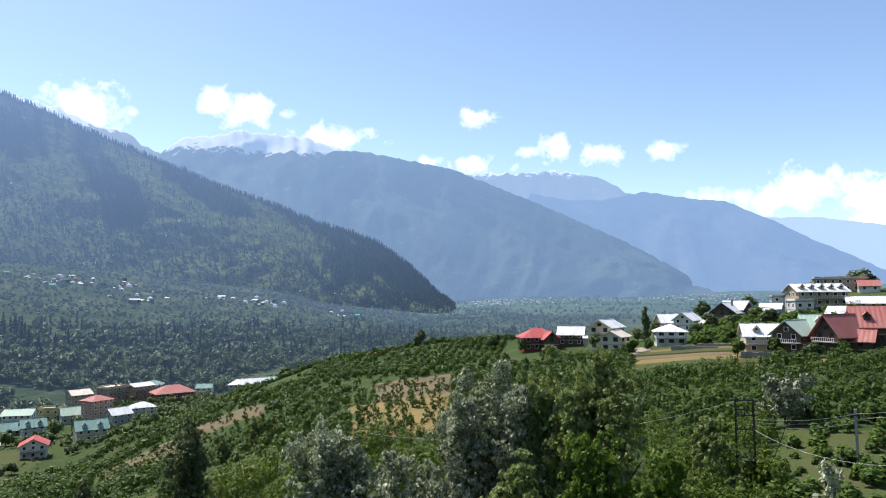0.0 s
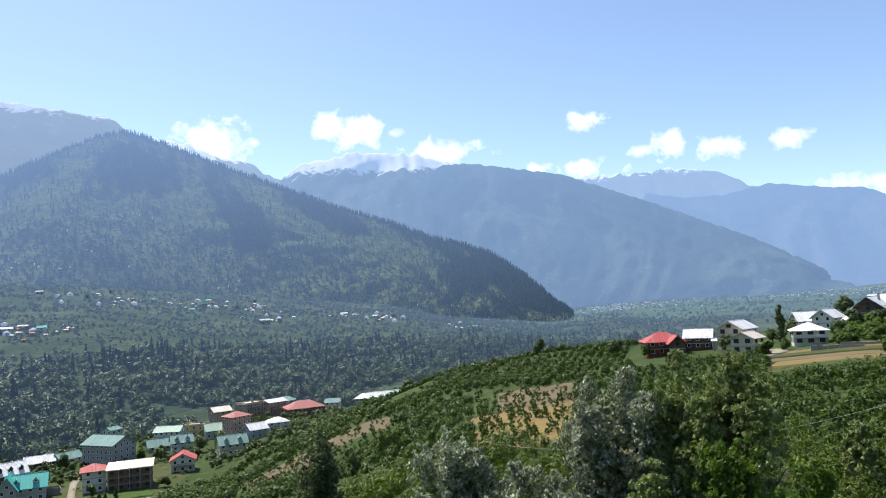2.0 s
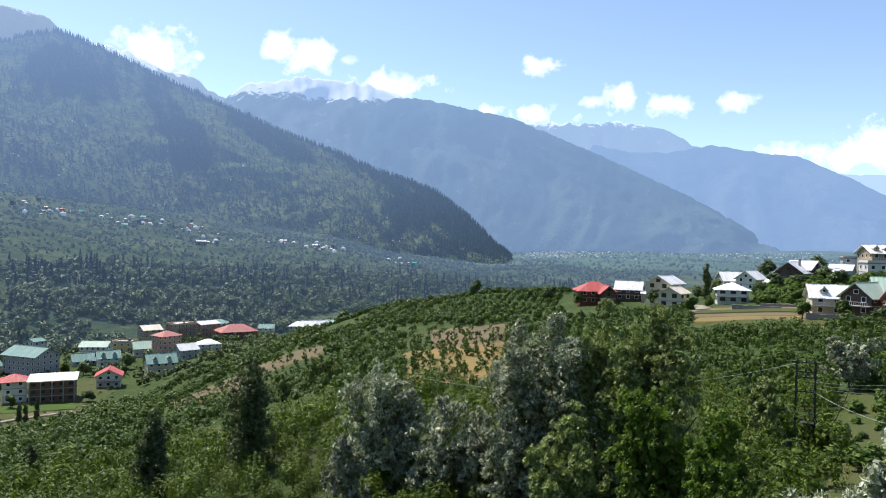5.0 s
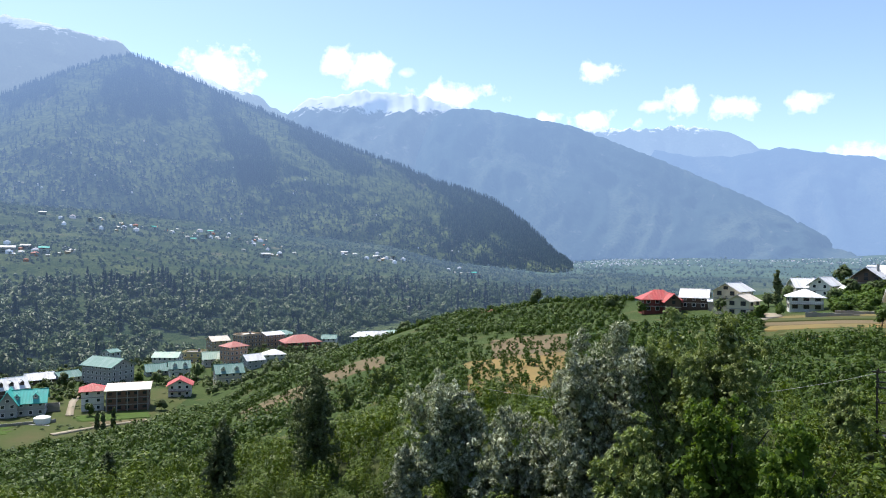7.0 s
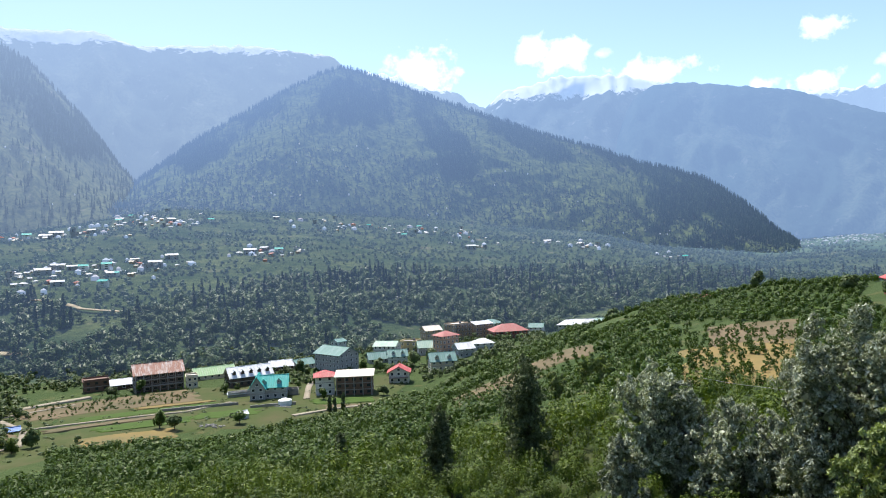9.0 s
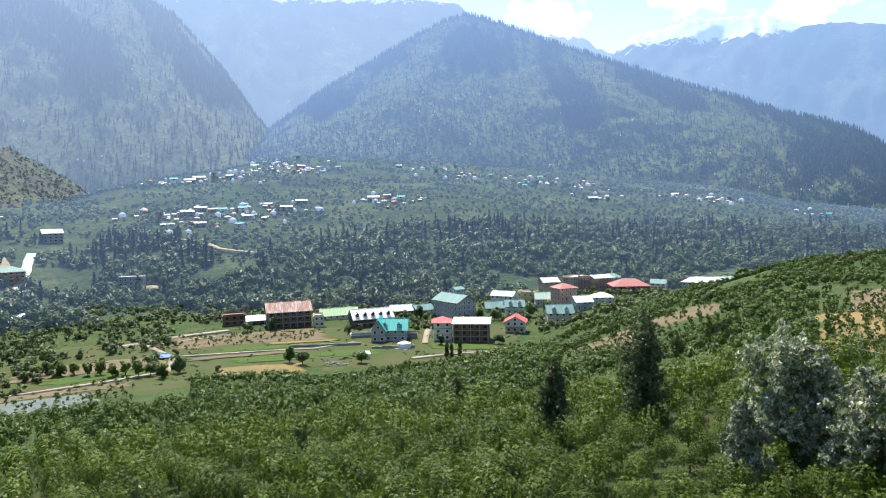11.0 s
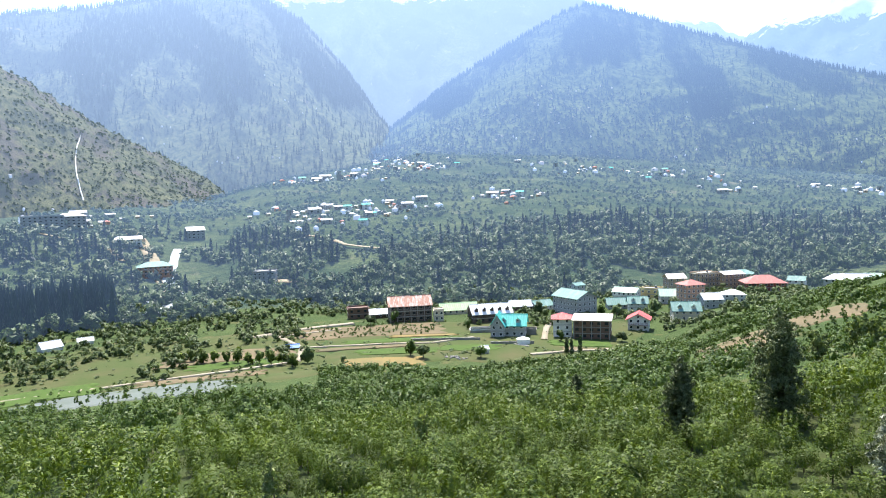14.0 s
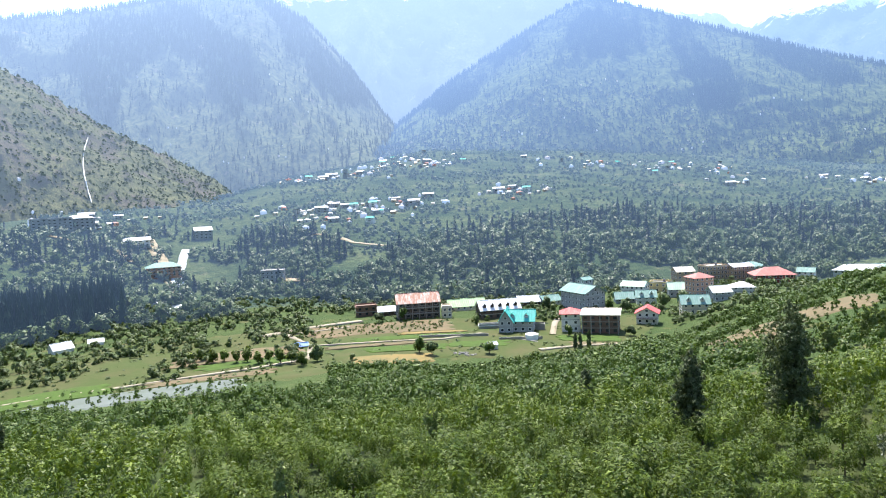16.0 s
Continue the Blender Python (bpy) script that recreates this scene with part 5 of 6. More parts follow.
house("small white hut at the orchard edge", -42.4, 271, 20, 3.6, 3.4, 1, "gx", "white_roof", "white_wall", 0.9, 0.3, 2.2, 2.0, 0.9, name="hut", category="hut")
house("white-roofed house behind the orchard crest", -15.0, 432, 10, 14, 9, 2, "gx", "white_roof", "white_wall", 2.6, 0.7, 2.8, 3.0)
house("white-roofed house behind the orchard crest", -16.2, 424, -12, 9, 8, 2, "hip", "white_roof", "grey_wall", 2.4, 0.7, 2.8, 3.0)
house("pale green roofed house behind the orchard crest", -13.6, 440, 16, 13, 9, 2, "gx", "sage_roof", "white_wall", 2.2, 0.7, 3.0, 3.0)
house("white-roofed house on the orchard crest", -7.1, 405, 20, 8, 7, 2, "gy", "white_roof", "timber", 2.4, 0.7, 2.6, 3.0)
house("red-roofed house on the orchard crest", -5.8, 408, -16, 9, 7, 2, "gx", "brick_roof", "maroon_wall", 2.4, 0.7, 2.4, 3.0)

# the hill houses
house("maroon house under a bright red hipped roof", 7.6, 262, 14, 12, 9, 2, "hip", "red_roof", "maroon_wall", 3.0, 1.2, 2.5, 2.7, 1.4, balcony="timber")
house("red-gabled porch of the maroon house", 8.6, 256, 14, 5, 5, 2, "gy", "red_roof", "timber", 2.2, 0.8, 2.4, 2.6, 1.3, "timber")
house("house under a white metal gabled roof", 10.3, 268, -6, 9.0, 8, 2, "gx", "white_roof", "timber", 2.6, 0.7, 2.3, 2.8)
house("low shed under a white sheet roof", 11.8, 262, 0, 5, 6, 1, "shed", "white_roof", "concrete", 0.6, 0.5, 2.8, 3.0, name="shed", category="shed")
house("beige house with stepped gables and a white roof", 13.0, 250, -24, 8.5, 11, 3, "gy", "white_roof", "cream_wall", 2.4, 0.6, 2.6, 3.0, 1.5, "timber")
house("beige front wing under a gabled roof", 13.7, 238, -24, 7.0, 8, 2, "gy", "cream_roof", "cream_wall", 1.8, 0.5, 2.6, 3.2, 1.6, "timber")
house("white house under a white hipped roof", 17.8, 262, 6, 10.0, 9, 2, "hip", "white_roof", "white_wall", 2.2, 0.9, 2.5, 3.2, 1.7, "timber", balcony="white_paint")
house("white house under a broad white roof", 17.9, 318, 20, 11, 10, 2, "gx", "white_roof", "grey_wall", 3.2, 0.8, 2.5, 3.0)
house("white house with a gabled front", 19.1, 308, -28, 8, 8, 2, "gy", "white_roof", "white_wall", 2.8, 0.8, 2.5, 3.0)
house("dark timber house under a steep white-edged gable", 21.9, 305, -18, 10, 10, 2, "gy", "white_roof", "timber", 3.6, 1.0, 2.3, 3.0, 1.5, "timber", chimney=True)
house("white-roofed rear wing of the timber house", 22.6, 312, 60, 8, 10, 2, "gy", "white_roof", "timber", 3.0, 0.9, 2.5, 3.0, 1.5, "timber")
house("small hut under a white roof", 20.6, 300, 20, 5, 5, 1, "gy", "white_roof", "white_wall", 1.6, 0.5, 2.2, 0, name="hut", category="hut")
house("beige house under a white roof with two dormers", 24.5, 216, 10, 11.5, 10, 2, "gx", "white_roof", "cream_wall", 2.9, 0.9, 2.6, 2.9, dormers=2, balcony="white_paint")
house("timber house under a pale teal gabled roof", 26.6, 212, -30, 7.8, 10, 2, "gy", "sage_roof", "timber", 3.2, 0.9, 2.7, 2.8, balcony="white_paint")
house("grey house under a faded teal roof", 27.9, 218, 10, 7.5, 9, 2, "gx", "sage_roof", "grey_wall", 3.2, 0.8, 2.8, 2.8, dormers=1)
house("timber chalet under a steep red gable", 29.3, 206, -38, 6.8, 9.5, 2, "gy", "brick_roof", "timber", 4.2, 1.2, 2.6, 2.8, 1.4, "timber", balcony="white_paint", name="chalet", category="house")
house("timber chalet under a wide red roof", 31.6, 214, 8, 11, 10, 2, "gx", "brick_roof", "timber", 4.4, 1.2, 2.7, 2.8, 1.4, "timber", dormers=2, name="chalet", category="house")
house("small red porch roof between the chalets", 30.7, 206, -10, 5, 6, 1, "gx", "brick_roof", "timber", 2.4, 0.8, 2.8, 2.8, 1.3, "timber", name="chalet", category="house")
house("long hotel of white and tan bays under a white roof", 27.9, 292, 24, 17, 12, 3, "gx", "white_roof", "tan_wall", 2.6, 1.0, 2.9, 2.7, 1.3, dormers=5, name="hotel", category="hotel", balcony="white_paint")
house("white corner bay of the hotel", 26.9, 285, 24, 6.5, 7, 2, "flat", "concrete", "white_wall", 0, 0.3, 3.0, 2.4)
house("dark flat-roofed house on the hilltop", 25.9, 335, 8, 11, 9, 2, "flat", "dark_roof", "grey_wall", 0, 0.4, 2.6, 3.0)
house("white-topped guest house on the hilltop", 29.4, 372, 6, 21, 12, 2, "flat", "white_roof", "tan_wall", 0, 0.6, 2.9, 3.0, name="hotel", category="hotel")
house("small pink house on the hilltop", 27.9, 385, 0, 5, 6, 2, "gy", "brick_roof", "white_wall", 1.4, 0.5, 2.9, 3.0)
house("pink-roofed house on the hilltop", 31.2, 362, 6, 8, 8, 1, "gx", "brick_roof", "white_wall", 2.4, 0.6, 2.9, 3.0)
house("long house under a white sheet roof", 31.6, 290, 8, 18, 9, 1, "gx", "white_roof", "cream_wall", 2.2, 0.7, 2.6, 3.0)
house("house under a white roof", 29.7, 264, -18, 9, 8, 1, "gx", "white_roof", "timber", 2.6, 0.7, 2.4, 3.0)
house("small house under a white roof between the trees", 24.2, 312, 10, 7, 7, 1, "gx", "white_roof", "cream_wall", 2.0, 0.5, 2.4, 3.0)
house("white-roofed house between the trees", 25.0, 322, -10, 8, 8, 1, "gx", "white_roof", "grey_wall", 2.2, 0.5, 2.6, 3.0)

# river side and the far bank
house("three-storey lodge under a long pale blue roof", -67.9, 712, 4, 30, 16, 3, "hip", "blue_roof", "pink_wall", 4.0, 1.2, 3.2, 4.0, 2.0, name="lodge", category="building", balcony="white_paint")
house("pale blue six-storey hotel on the wooded bank", -59.8, 610, -10, 18, 14, 5, "flat", "concrete", "grey_wall", 0, 0.4, 3.2, 3.2, 1.6, name="hotel", category="hotel", tank=True)
house("white tent-roofed shed by the plantation", -75.2, 372, 20, 9, 7, 1, "gx", "white_roof", "white_wall", 2.6, 0.4, 2.0, 0, name="shed", category="shed")
house("small white tent roof by the plantation", -72.9, 380, 0, 7, 5, 1, "gx", "white_roof", "white_wall", 1.4, 0.3, 1.8, 0, name="shed", category="shed")
house("large white-roofed grey building on the far bank", -75.1, 870, 6, 40, 18, 4, "flat", "white_roof", "grey_wall", 0, 0.6, 3.4, 5.0, 2.4, name="building", category="building")
house("white-roofed building on the far bank", -73.3, 885, 2, 30, 16, 4, "hip", "white_roof", "grey_wall", 3.0, 1.0, 3.4, 5.0, 2.4, name="building", category="building")
house("white-roofed works building on the far bank", -69.6, 830, 2, 26, 16, 2, "gx", "white_roof", "white_wall", 3.0, 1.0, 3.4, 6.0, 2.4, name="building", category="building")
house("white building among the trees on the far bank", -64.9, 880, 10, 20, 14, 3, "gx", "white_roof", "grey_wall", 4.0, 0.8, 3.4, 5.0, 2.4, name="building", category="building")

# the town on the plateau, built from a few kinds
kinds = []
for label, w, d, st, rf, rm, wl_, rise in (
        ("small white-roofed house in the plateau town", 13, 9, 2, "gx", "white_roof", "cream_wall", 3.0),
        ("white-roofed house in the plateau town", 18, 10, 2, "hip", "white_roof", "white_wall", 3.0),
        ("red-roofed house in the plateau town", 15, 10, 2, "hip", "brick_roof", "pink_wall", 3.2),
        ("teal-roofed house in the plateau town", 16, 10, 3, "gx", "teal_roof", "white_wall", 3.2),
        ("flat-roofed concrete house in the plateau town", 15, 12, 4, "flat", "concrete", "grey_wall", 0),
        ("long white-roofed house in the plateau town", 26, 11, 3, "gx", "white_roof", "grey_wall", 3.4),
        ("tan house under a cream roof in the plateau town", 14, 10, 2, "gx", "cream_roof", "tan_wall", 3.0)):
    kinds.append((house(label, -50, 1200, 0, w, d, st, rf, rm, wl_, rise, 0.9, 3.2, 13.0, 5.0, sides=False, band=False, group="plateau town"), 0))
TOWN = [  # azimuth, distance, spread in azimuth, spread in distance, count
    (-56.5, 1420, 1.6, 30, 14), (-53.5, 1400, 1.5, 25, 8), (-49.5, 1500, 3.4, 60, 44), (-46.0, 1430, 2.2, 30, 12), (-56.0, 980, 4.0, 40, 16), (-52.0, 1000, 3.6, 40, 26), (-48.5, 1010, 2.2, 35, 12),
    (-40.5, 1060, 1.8, 30, 12), (-38.0, 1060, 0.8, 20, 3), (-30.0, 1480, 5.0, 60, 22), (-22.5, 1300, 2.0, 40, 7), (-14.5, 1400, 2.6, 40, 16), (-36.0, 1500, 3.0, 40, 8), (-26.0, 1480, 3.0, 50, 10), (-8.0, 1500, 2.5, 60, 6),
    (-55.0, 880, 3.4, 30, 6), (-72.0, 960, 5.0, 50, 12)]
used = set()
for az0, r0, sa, sr, count in TOWN:
    for k in range(count):
        az, r = az0 + rng.normal() * sa * 0.6, r0 + rng.normal() * sr
        pick = int(rng.choice(7, p=[0.25, 0.18, 0.16, 0.07, 0.12, 0.07, 0.15]))
        x, y = spot(az, r)
        at = pose(x, y, land(x, y) + 0.2, 0, 0, -az + rng.normal() * 25) @ Matrix.Scale(rng.uniform(0.5, 0.88), 4)
        if pick not in used:
            used.add(pick)
            kinds[pick][0].matrix_basis = at
        else:
            copy_thing(kinds[pick][0], at)


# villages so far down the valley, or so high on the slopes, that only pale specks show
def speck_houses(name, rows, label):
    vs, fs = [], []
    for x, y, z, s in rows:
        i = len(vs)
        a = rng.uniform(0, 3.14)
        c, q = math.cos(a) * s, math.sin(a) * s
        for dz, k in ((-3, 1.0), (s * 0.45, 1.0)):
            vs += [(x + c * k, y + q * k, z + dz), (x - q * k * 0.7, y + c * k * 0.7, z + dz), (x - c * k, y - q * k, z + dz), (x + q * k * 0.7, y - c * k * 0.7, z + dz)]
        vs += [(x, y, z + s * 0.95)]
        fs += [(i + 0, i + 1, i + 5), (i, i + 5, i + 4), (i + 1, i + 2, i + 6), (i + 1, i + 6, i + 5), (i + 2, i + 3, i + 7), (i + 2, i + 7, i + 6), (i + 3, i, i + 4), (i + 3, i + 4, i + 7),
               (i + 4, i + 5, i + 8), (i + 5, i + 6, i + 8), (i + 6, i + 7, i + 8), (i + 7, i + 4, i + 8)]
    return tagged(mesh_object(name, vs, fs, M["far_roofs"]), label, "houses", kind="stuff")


rows = []
for k in range(420):
    c = rng.uniform()
    az, r = (rng.normal(4.6, 2.4), rng.uniform(2250, 2800)) if c < 0.62 else (rng.normal(19, 4.0), rng.uniform(2500, 3100))
    x, y = spot(az, r)
    rows.append((x, y, land(x, y), rng.uniform(1.8, 4.2)))
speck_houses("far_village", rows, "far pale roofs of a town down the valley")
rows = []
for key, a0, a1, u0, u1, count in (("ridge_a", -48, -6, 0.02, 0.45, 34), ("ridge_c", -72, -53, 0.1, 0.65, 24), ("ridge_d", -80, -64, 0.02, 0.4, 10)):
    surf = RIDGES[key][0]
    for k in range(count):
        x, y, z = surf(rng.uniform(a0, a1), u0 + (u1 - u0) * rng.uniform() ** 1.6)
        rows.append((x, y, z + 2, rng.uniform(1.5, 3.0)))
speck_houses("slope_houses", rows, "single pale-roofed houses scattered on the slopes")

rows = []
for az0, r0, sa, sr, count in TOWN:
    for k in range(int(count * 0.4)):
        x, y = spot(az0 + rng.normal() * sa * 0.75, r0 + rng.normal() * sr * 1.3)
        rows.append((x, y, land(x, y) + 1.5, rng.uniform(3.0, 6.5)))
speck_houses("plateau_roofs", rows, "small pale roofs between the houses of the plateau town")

# ---- fields, tracks, river ----
village_roots = [o for o in scene.objects if o.parent is None and o.type == "EMPTY" and 240 < o.location.length < 560 and o.location.x < -100]

field("field", M["straw"], -7.6, 0.8, 128, 176, "ochre dry straw field among the orchards", "field", seed=1.0)
field("field", M["soil"], -5.6, 1.4, 168, 216, "bare brown soil beside the straw field", "field", seed=4.0)
field("field", M["soil"], -25.5, -19, 178, 212, "bare brown soil strip on the slope", "field", seed=2.0)
field("field", M["soil"], -19.5, -14, 196, 226, "bare brown soil strip on the slope", "field", seed=6.0)
for j, (a0, a1, r0, r1, key) in enumerate(((15.5, 22.5, 236, 243, "meadow"), (15.2, 22.8, 227, 235, "straw"), (15.0, 23.2, 219, 226, "meadow"), (14.8, 23.5, 211, 218, "soil"),
                                           (15.2, 25.5, 202, 210, "straw"), (16.0, 27.5, 193, 201, "meadow"), (17.5, 29.0, 184, 191, "straw"))):
    field("field", M[key], a0, a1, r0, r1, {"meadow": "narrow green terrace below the houses", "straw": "narrow dry ochre terrace below the houses", "soil": "narrow bare soil terrace below the houses"}[key],
          "field", lift=0.3 + 0.12 * (j % 3), ragged=0.2, seed=20.0 + j)
field("field", M["meadow"], 24.5, 37, 55, 122, "rough grass under the power poles", "field", seed=9.0)
field("field", M["meadow"], -56, -29, 252, 352, "green meadow in front of the village", "field", seed=11.0)
field("field", M["soil"], -58, -45.5, 318, 352, "brown ploughed plot with young trees", "field", lift=0.4, seed=12.0)
field("field", M["straw"], -54, -47, 250, 266, "dry ochre grass at the orchard edge", "field", lift=0.4, seed=13.0)
field("field", M["meadow"], -80, -55, 225, 360, "green meadow beside the river", "field", seed=14.0)
for j, (a0, a1, r0, r1, key) in enumerate(((-54, -44, 300, 310, "crop"), (-53, -46, 272, 284, "crop"), (-56, -48, 286, 292, "soil"), (-46, -41, 276, 288, "crop"), (-37, -32, 286, 298, "crop"),
                                           (-50, -44.5, 311, 316, "straw"), (-66, -58, 268, 281, "crop"), (-70, -60, 250, 258, "soil"), (-80, -72, 250, 270, "crop"), (-36, -31.5, 276, 284, "soil"))):
    field("field", M[key], a0, a1, r0, r1, {"crop": "bright green crop plot on the river flat", "soil": "small bare soil plot on the river flat", "straw": "dry grass strip on the river flat"}[key],
          "field", lift=0.4 + 0.1 * (j % 3), ragged=0.3, seed=40.0 + j)
field("field", M["net"], -82, -62.5, 206, 246, "grey net-covered nursery beds", "field", lift=0.5, seed=15.0)
field("field", M["soil"], -68, -57.5, 282, 306, "brown tilled plot behind a row of trees", "field", lift=0.45, seed=16.0)
strip("track", M["track"], [(-82, 262), (-72, 258), (-62, 262), (-57.6, 268), (-57.2, 300), (-59, 335), (-54, 345)], 2.2, "pale dusty track beside the fields", "track", lift=0.6)
strip("track", M["track"], [(-57.3, 300), (-52, 296), (-46.5, 294), (-43.2, 306)], 2.0, "pale dusty track beside the fields", "track", lift=0.6)
strip("track", M["track"], [(-61, 338), (-56, 356), (-53, 362)], 5.0, "pale dusty yard", "track", lift=0.6)
strip("track", M["track"], [(-37.4, 300), (-37.2, 330), (-36.2, 372)], 2.6, "pale concrete lane up to the hotel", "track", lift=0.6)
strip("track", M["track"], [(-38.5, 268), (-35, 276), (-31.5, 282)], 2.4, "pale dusty track beside the orchard", "track", lift=0.6)
strip("track", M["track"], [(-56.6, 800), (-55.0, 770), (-53.4, 720), (-50.5, 690)], 5.0, "pale hill road across the wooded slope", "road", lift=3.2)
strip("track", M["track"], [(-59.0, 620), (-57.5, 600), (-56.6, 580)], 6.0, "pale hill road beside the hotel", "road", lift=2.2)
strip("river", M["water"], [(-66.2, 820), (-67.0, 700), (-66.4, 620), (-68.4, 560), (-67.2, 520), (-68.8, 470)], 9.0, "white rushing river between stony banks", "river", lift=1.2)
strip("river_bank", M["track"], [(-69.5, 900), (-68.4, 820), (-67.6, 720), (-66.6, 640)], 13.0, "pale stony river bank", "ground", lift=0.8)
strip("track", M["track"], [(-76, 840), (-71, 800), (-70, 760)], 6.0, "pale road to the bridge", "road", lift=2.0)
strip("track", M["track"], [(15.5, 246), (15.9, 232), (14.8, 222)], 3.6, "pale concrete lane beside the beige house", "track", lift=0.6)

# pale pipe up the rocky hillside
surf = RIDGES["ridge_d"][0]
bm = bmesh.new()
prev = None
for k in range(25):
    u = 0.12 + 0.6 * k / 24
    x, y, z = surf(-72.4 - 0.35 * math.sin(k / 7.0), u)
    c = Vector((x, y, z + 3))
    ring = [bm.verts.new(c + Vector((math.cos(radians(-71)) * 0.8 * sx, -math.sin(radians(-71)) * 0.8 * sx, 0.8 * sz))) for sx, sz in ((-1, 0), (0, 1), (1, 0), (0, -1))]
    if prev:
        for j in range(4):
            bm.faces.new((prev[j], prev[(j + 1) % 4], ring[(j + 1) % 4], ring[j]))
    prev = ring
penstock = thing("pipeline", pose(0, 0, 0), "pale pipe line climbing the rocky hillside", "pipeline")
part("pipe", bm, M["white_paint"], penstock)

# hedgerow of young trees, bushes and single trees round the village
for k in range(11):
    small_tree("young_tree", -66.5 + 0.85 * k, 290 - 3.2 * k + 3 * (k % 2), 4.4, 5.4 + (k % 3) * 0.7, "apple", "round young tree in a row beside the track")
for az, r, w, h in ((-56.8, 264, 6, 8), (-48.4, 268, 5, 7.5), (-47.4, 262, 6, 6.5), (-42.6, 262, 5.5, 6), (-31.2, 300, 6, 5), (-43.6, 330, 4, 5), (-51.6, 352, 7, 6), (-49.6, 352, 5, 8),
                    (-38.0, 330, 3.4, 4), (-28.7, 380, 7, 9), (-27.2, 390, 8, 9), (-31.6, 368, 6, 7), (-32.8, 372, 5, 7), (-25.0, 396, 6, 8), (-12.6, 345, 7, 7.5), (-11.4, 350, 5, 6), (-2.0, 330, 7, 8), (-37.8, 374, 6, 8),
                    (-36.1, 296, 3.6, 6), (19.6, 272, 6, 6), (20.8, 285, 7, 7), (22.4, 280, 7, 6), (24.0, 290, 8, 7), (24.8, 268, 7, 8), (23.4, 330, 9, 9), (16.6, 312, 7, 8), (15.4, 296, 6, 6), (30.9, 392, 14, 12), (22.6, 205, 5, 6),
                    (25.2, 202, 4.5, 6), (27.6, 196, 6, 4.5), (29.4, 190, 4, 5), (6.4, 256, 5, 5), (12.2, 246, 6, 7), (16.2, 240, 4, 4.5), (20.2, 340, 8, 9), (17.4, 330, 9, 9), (4.0, 285, 8, 7), (14.9, 228, 5, 5)):
    small_tree("garden_tree", az, r, w, h, "flat_wood" if w > 5.5 else "apple_far", "leafy green tree beside the houses")

# orchard of the right hand hill, thinner rows on the upper side
rows = []
for k in range(260):
    az, r = rng.uniform(19.5, 31), rng.uniform(238, 300)
    x, y = spot(az, r)
    rows.append((x, y, land(x, y), rng.uniform(3.5, 5.5), rng.uniform(3, 4.5), rng.uniform(0, 6.28), k % 3))
for k in range(230):
    az, r = rng.uniform(18, 36), rng.uniform(58, 150)
    x, y = spot(az, r)
    s = rng.uniform(1.0, 3.2)
    rows.append((x, y, land(x, y), s, s * 0.9, rng.uniform(0, 6.28), k % 3))
joined("shrubs", [lump_template(4, 180, 0.14, 0.0, 0.3) for k in range(3)], rows, M["apple_far"], "green shrubs and low trees on the hill", "shrubs", ruffle=0.3)
# young trees dotted over the brown and ochre plots
rows = []
for k in range(800):
    c = k % 5
    az, r = (rng.uniform(-7.2, 1.2), rng.uniform(130, 210)) if c < 2 else (rng.uniform(-26, -13.5), rng.uniform(172, 228)) if c < 3 else (rng.uniform(-58, -46), rng.uniform(318, 352)) if c < 4 else (rng.uniform(-80, -60), rng.uniform(210, 262))
    x, y = spot(az, r)
    s = rng.uniform(0.8, 1.7)
    rows.append((x, y, land(x, y), s, s * 1.25, rng.uniform(0, 6.28), k % 3))
joined("saplings", [bush_template(54, 0.2, 9) for k in range(3)], rows, M["apple_far"], "young saplings dotted over bare plots", "saplings")

# shrubs, willows and young trees over the river flat and between the village houses
rows = []
for k in range(4600):
    az = rng.uniform(-84, -18)
    r = rng.uniform(258, 520)
    x, y = spot(az, r)
    g = noise.noise(Vector((x / 34, y / 34, 12)))
    if az < -57:
        ok = (r > 318 and g > -0.25) or (r > 250 and g > 0.12)
    elif az < -44:
        ok = (r > 392 and g > -0.3) or (r < 285 and g > 0.42)
    else:
        ok = (r > 325 and g > -0.15) or (r > 375 and g > -0.55)
    if not ok or r < orchard_edge(az):
        continue
    if any((x - h.location.x) ** 2 + (y - h.location.y) ** 2 < 80 for h in village_roots):
        continue
    s = rng.uniform(1.5, 4.6)
    rows.append((x, y, land(x, y) - 0.2, s, s * rng.uniform(0.8, 1.3), rng.uniform(0, 6.28), k % 4))
joined("shrubs", [lump_template(4, 56, 0.2, 0.0, 0.3) for k in range(4)], rows, M["flat_wood"], "green shrubs and young willows over the river flat", "shrubs", ruffle=0.25)
# tussocks and low plants that break up the meadows
rows = []
for k in range(4200):
    az, r = (rng.uniform(-82, -29), rng.uniform(235, 390)) if k < 2300 else (rng.uniform(17, 34), rng.uniform(56, 205))
    x, y = spot(az, r)
    if r < orchard_edge(az) or noise.noise(Vector((x / 14, y / 14, 5))) < 0.0:
        continue
    s = rng.uniform(0.5, 1.3)
    rows.append((x, y, land(x, y) + 0.1, s * 1.6, s * 0.8, rng.uniform(0, 6.28), k % 3))
joined("tussocks", [bush_template(24, 0.3, 6) for k in range(3)], rows, M["flat_wood"], "grass tussocks and low plants on the meadows", "grass")

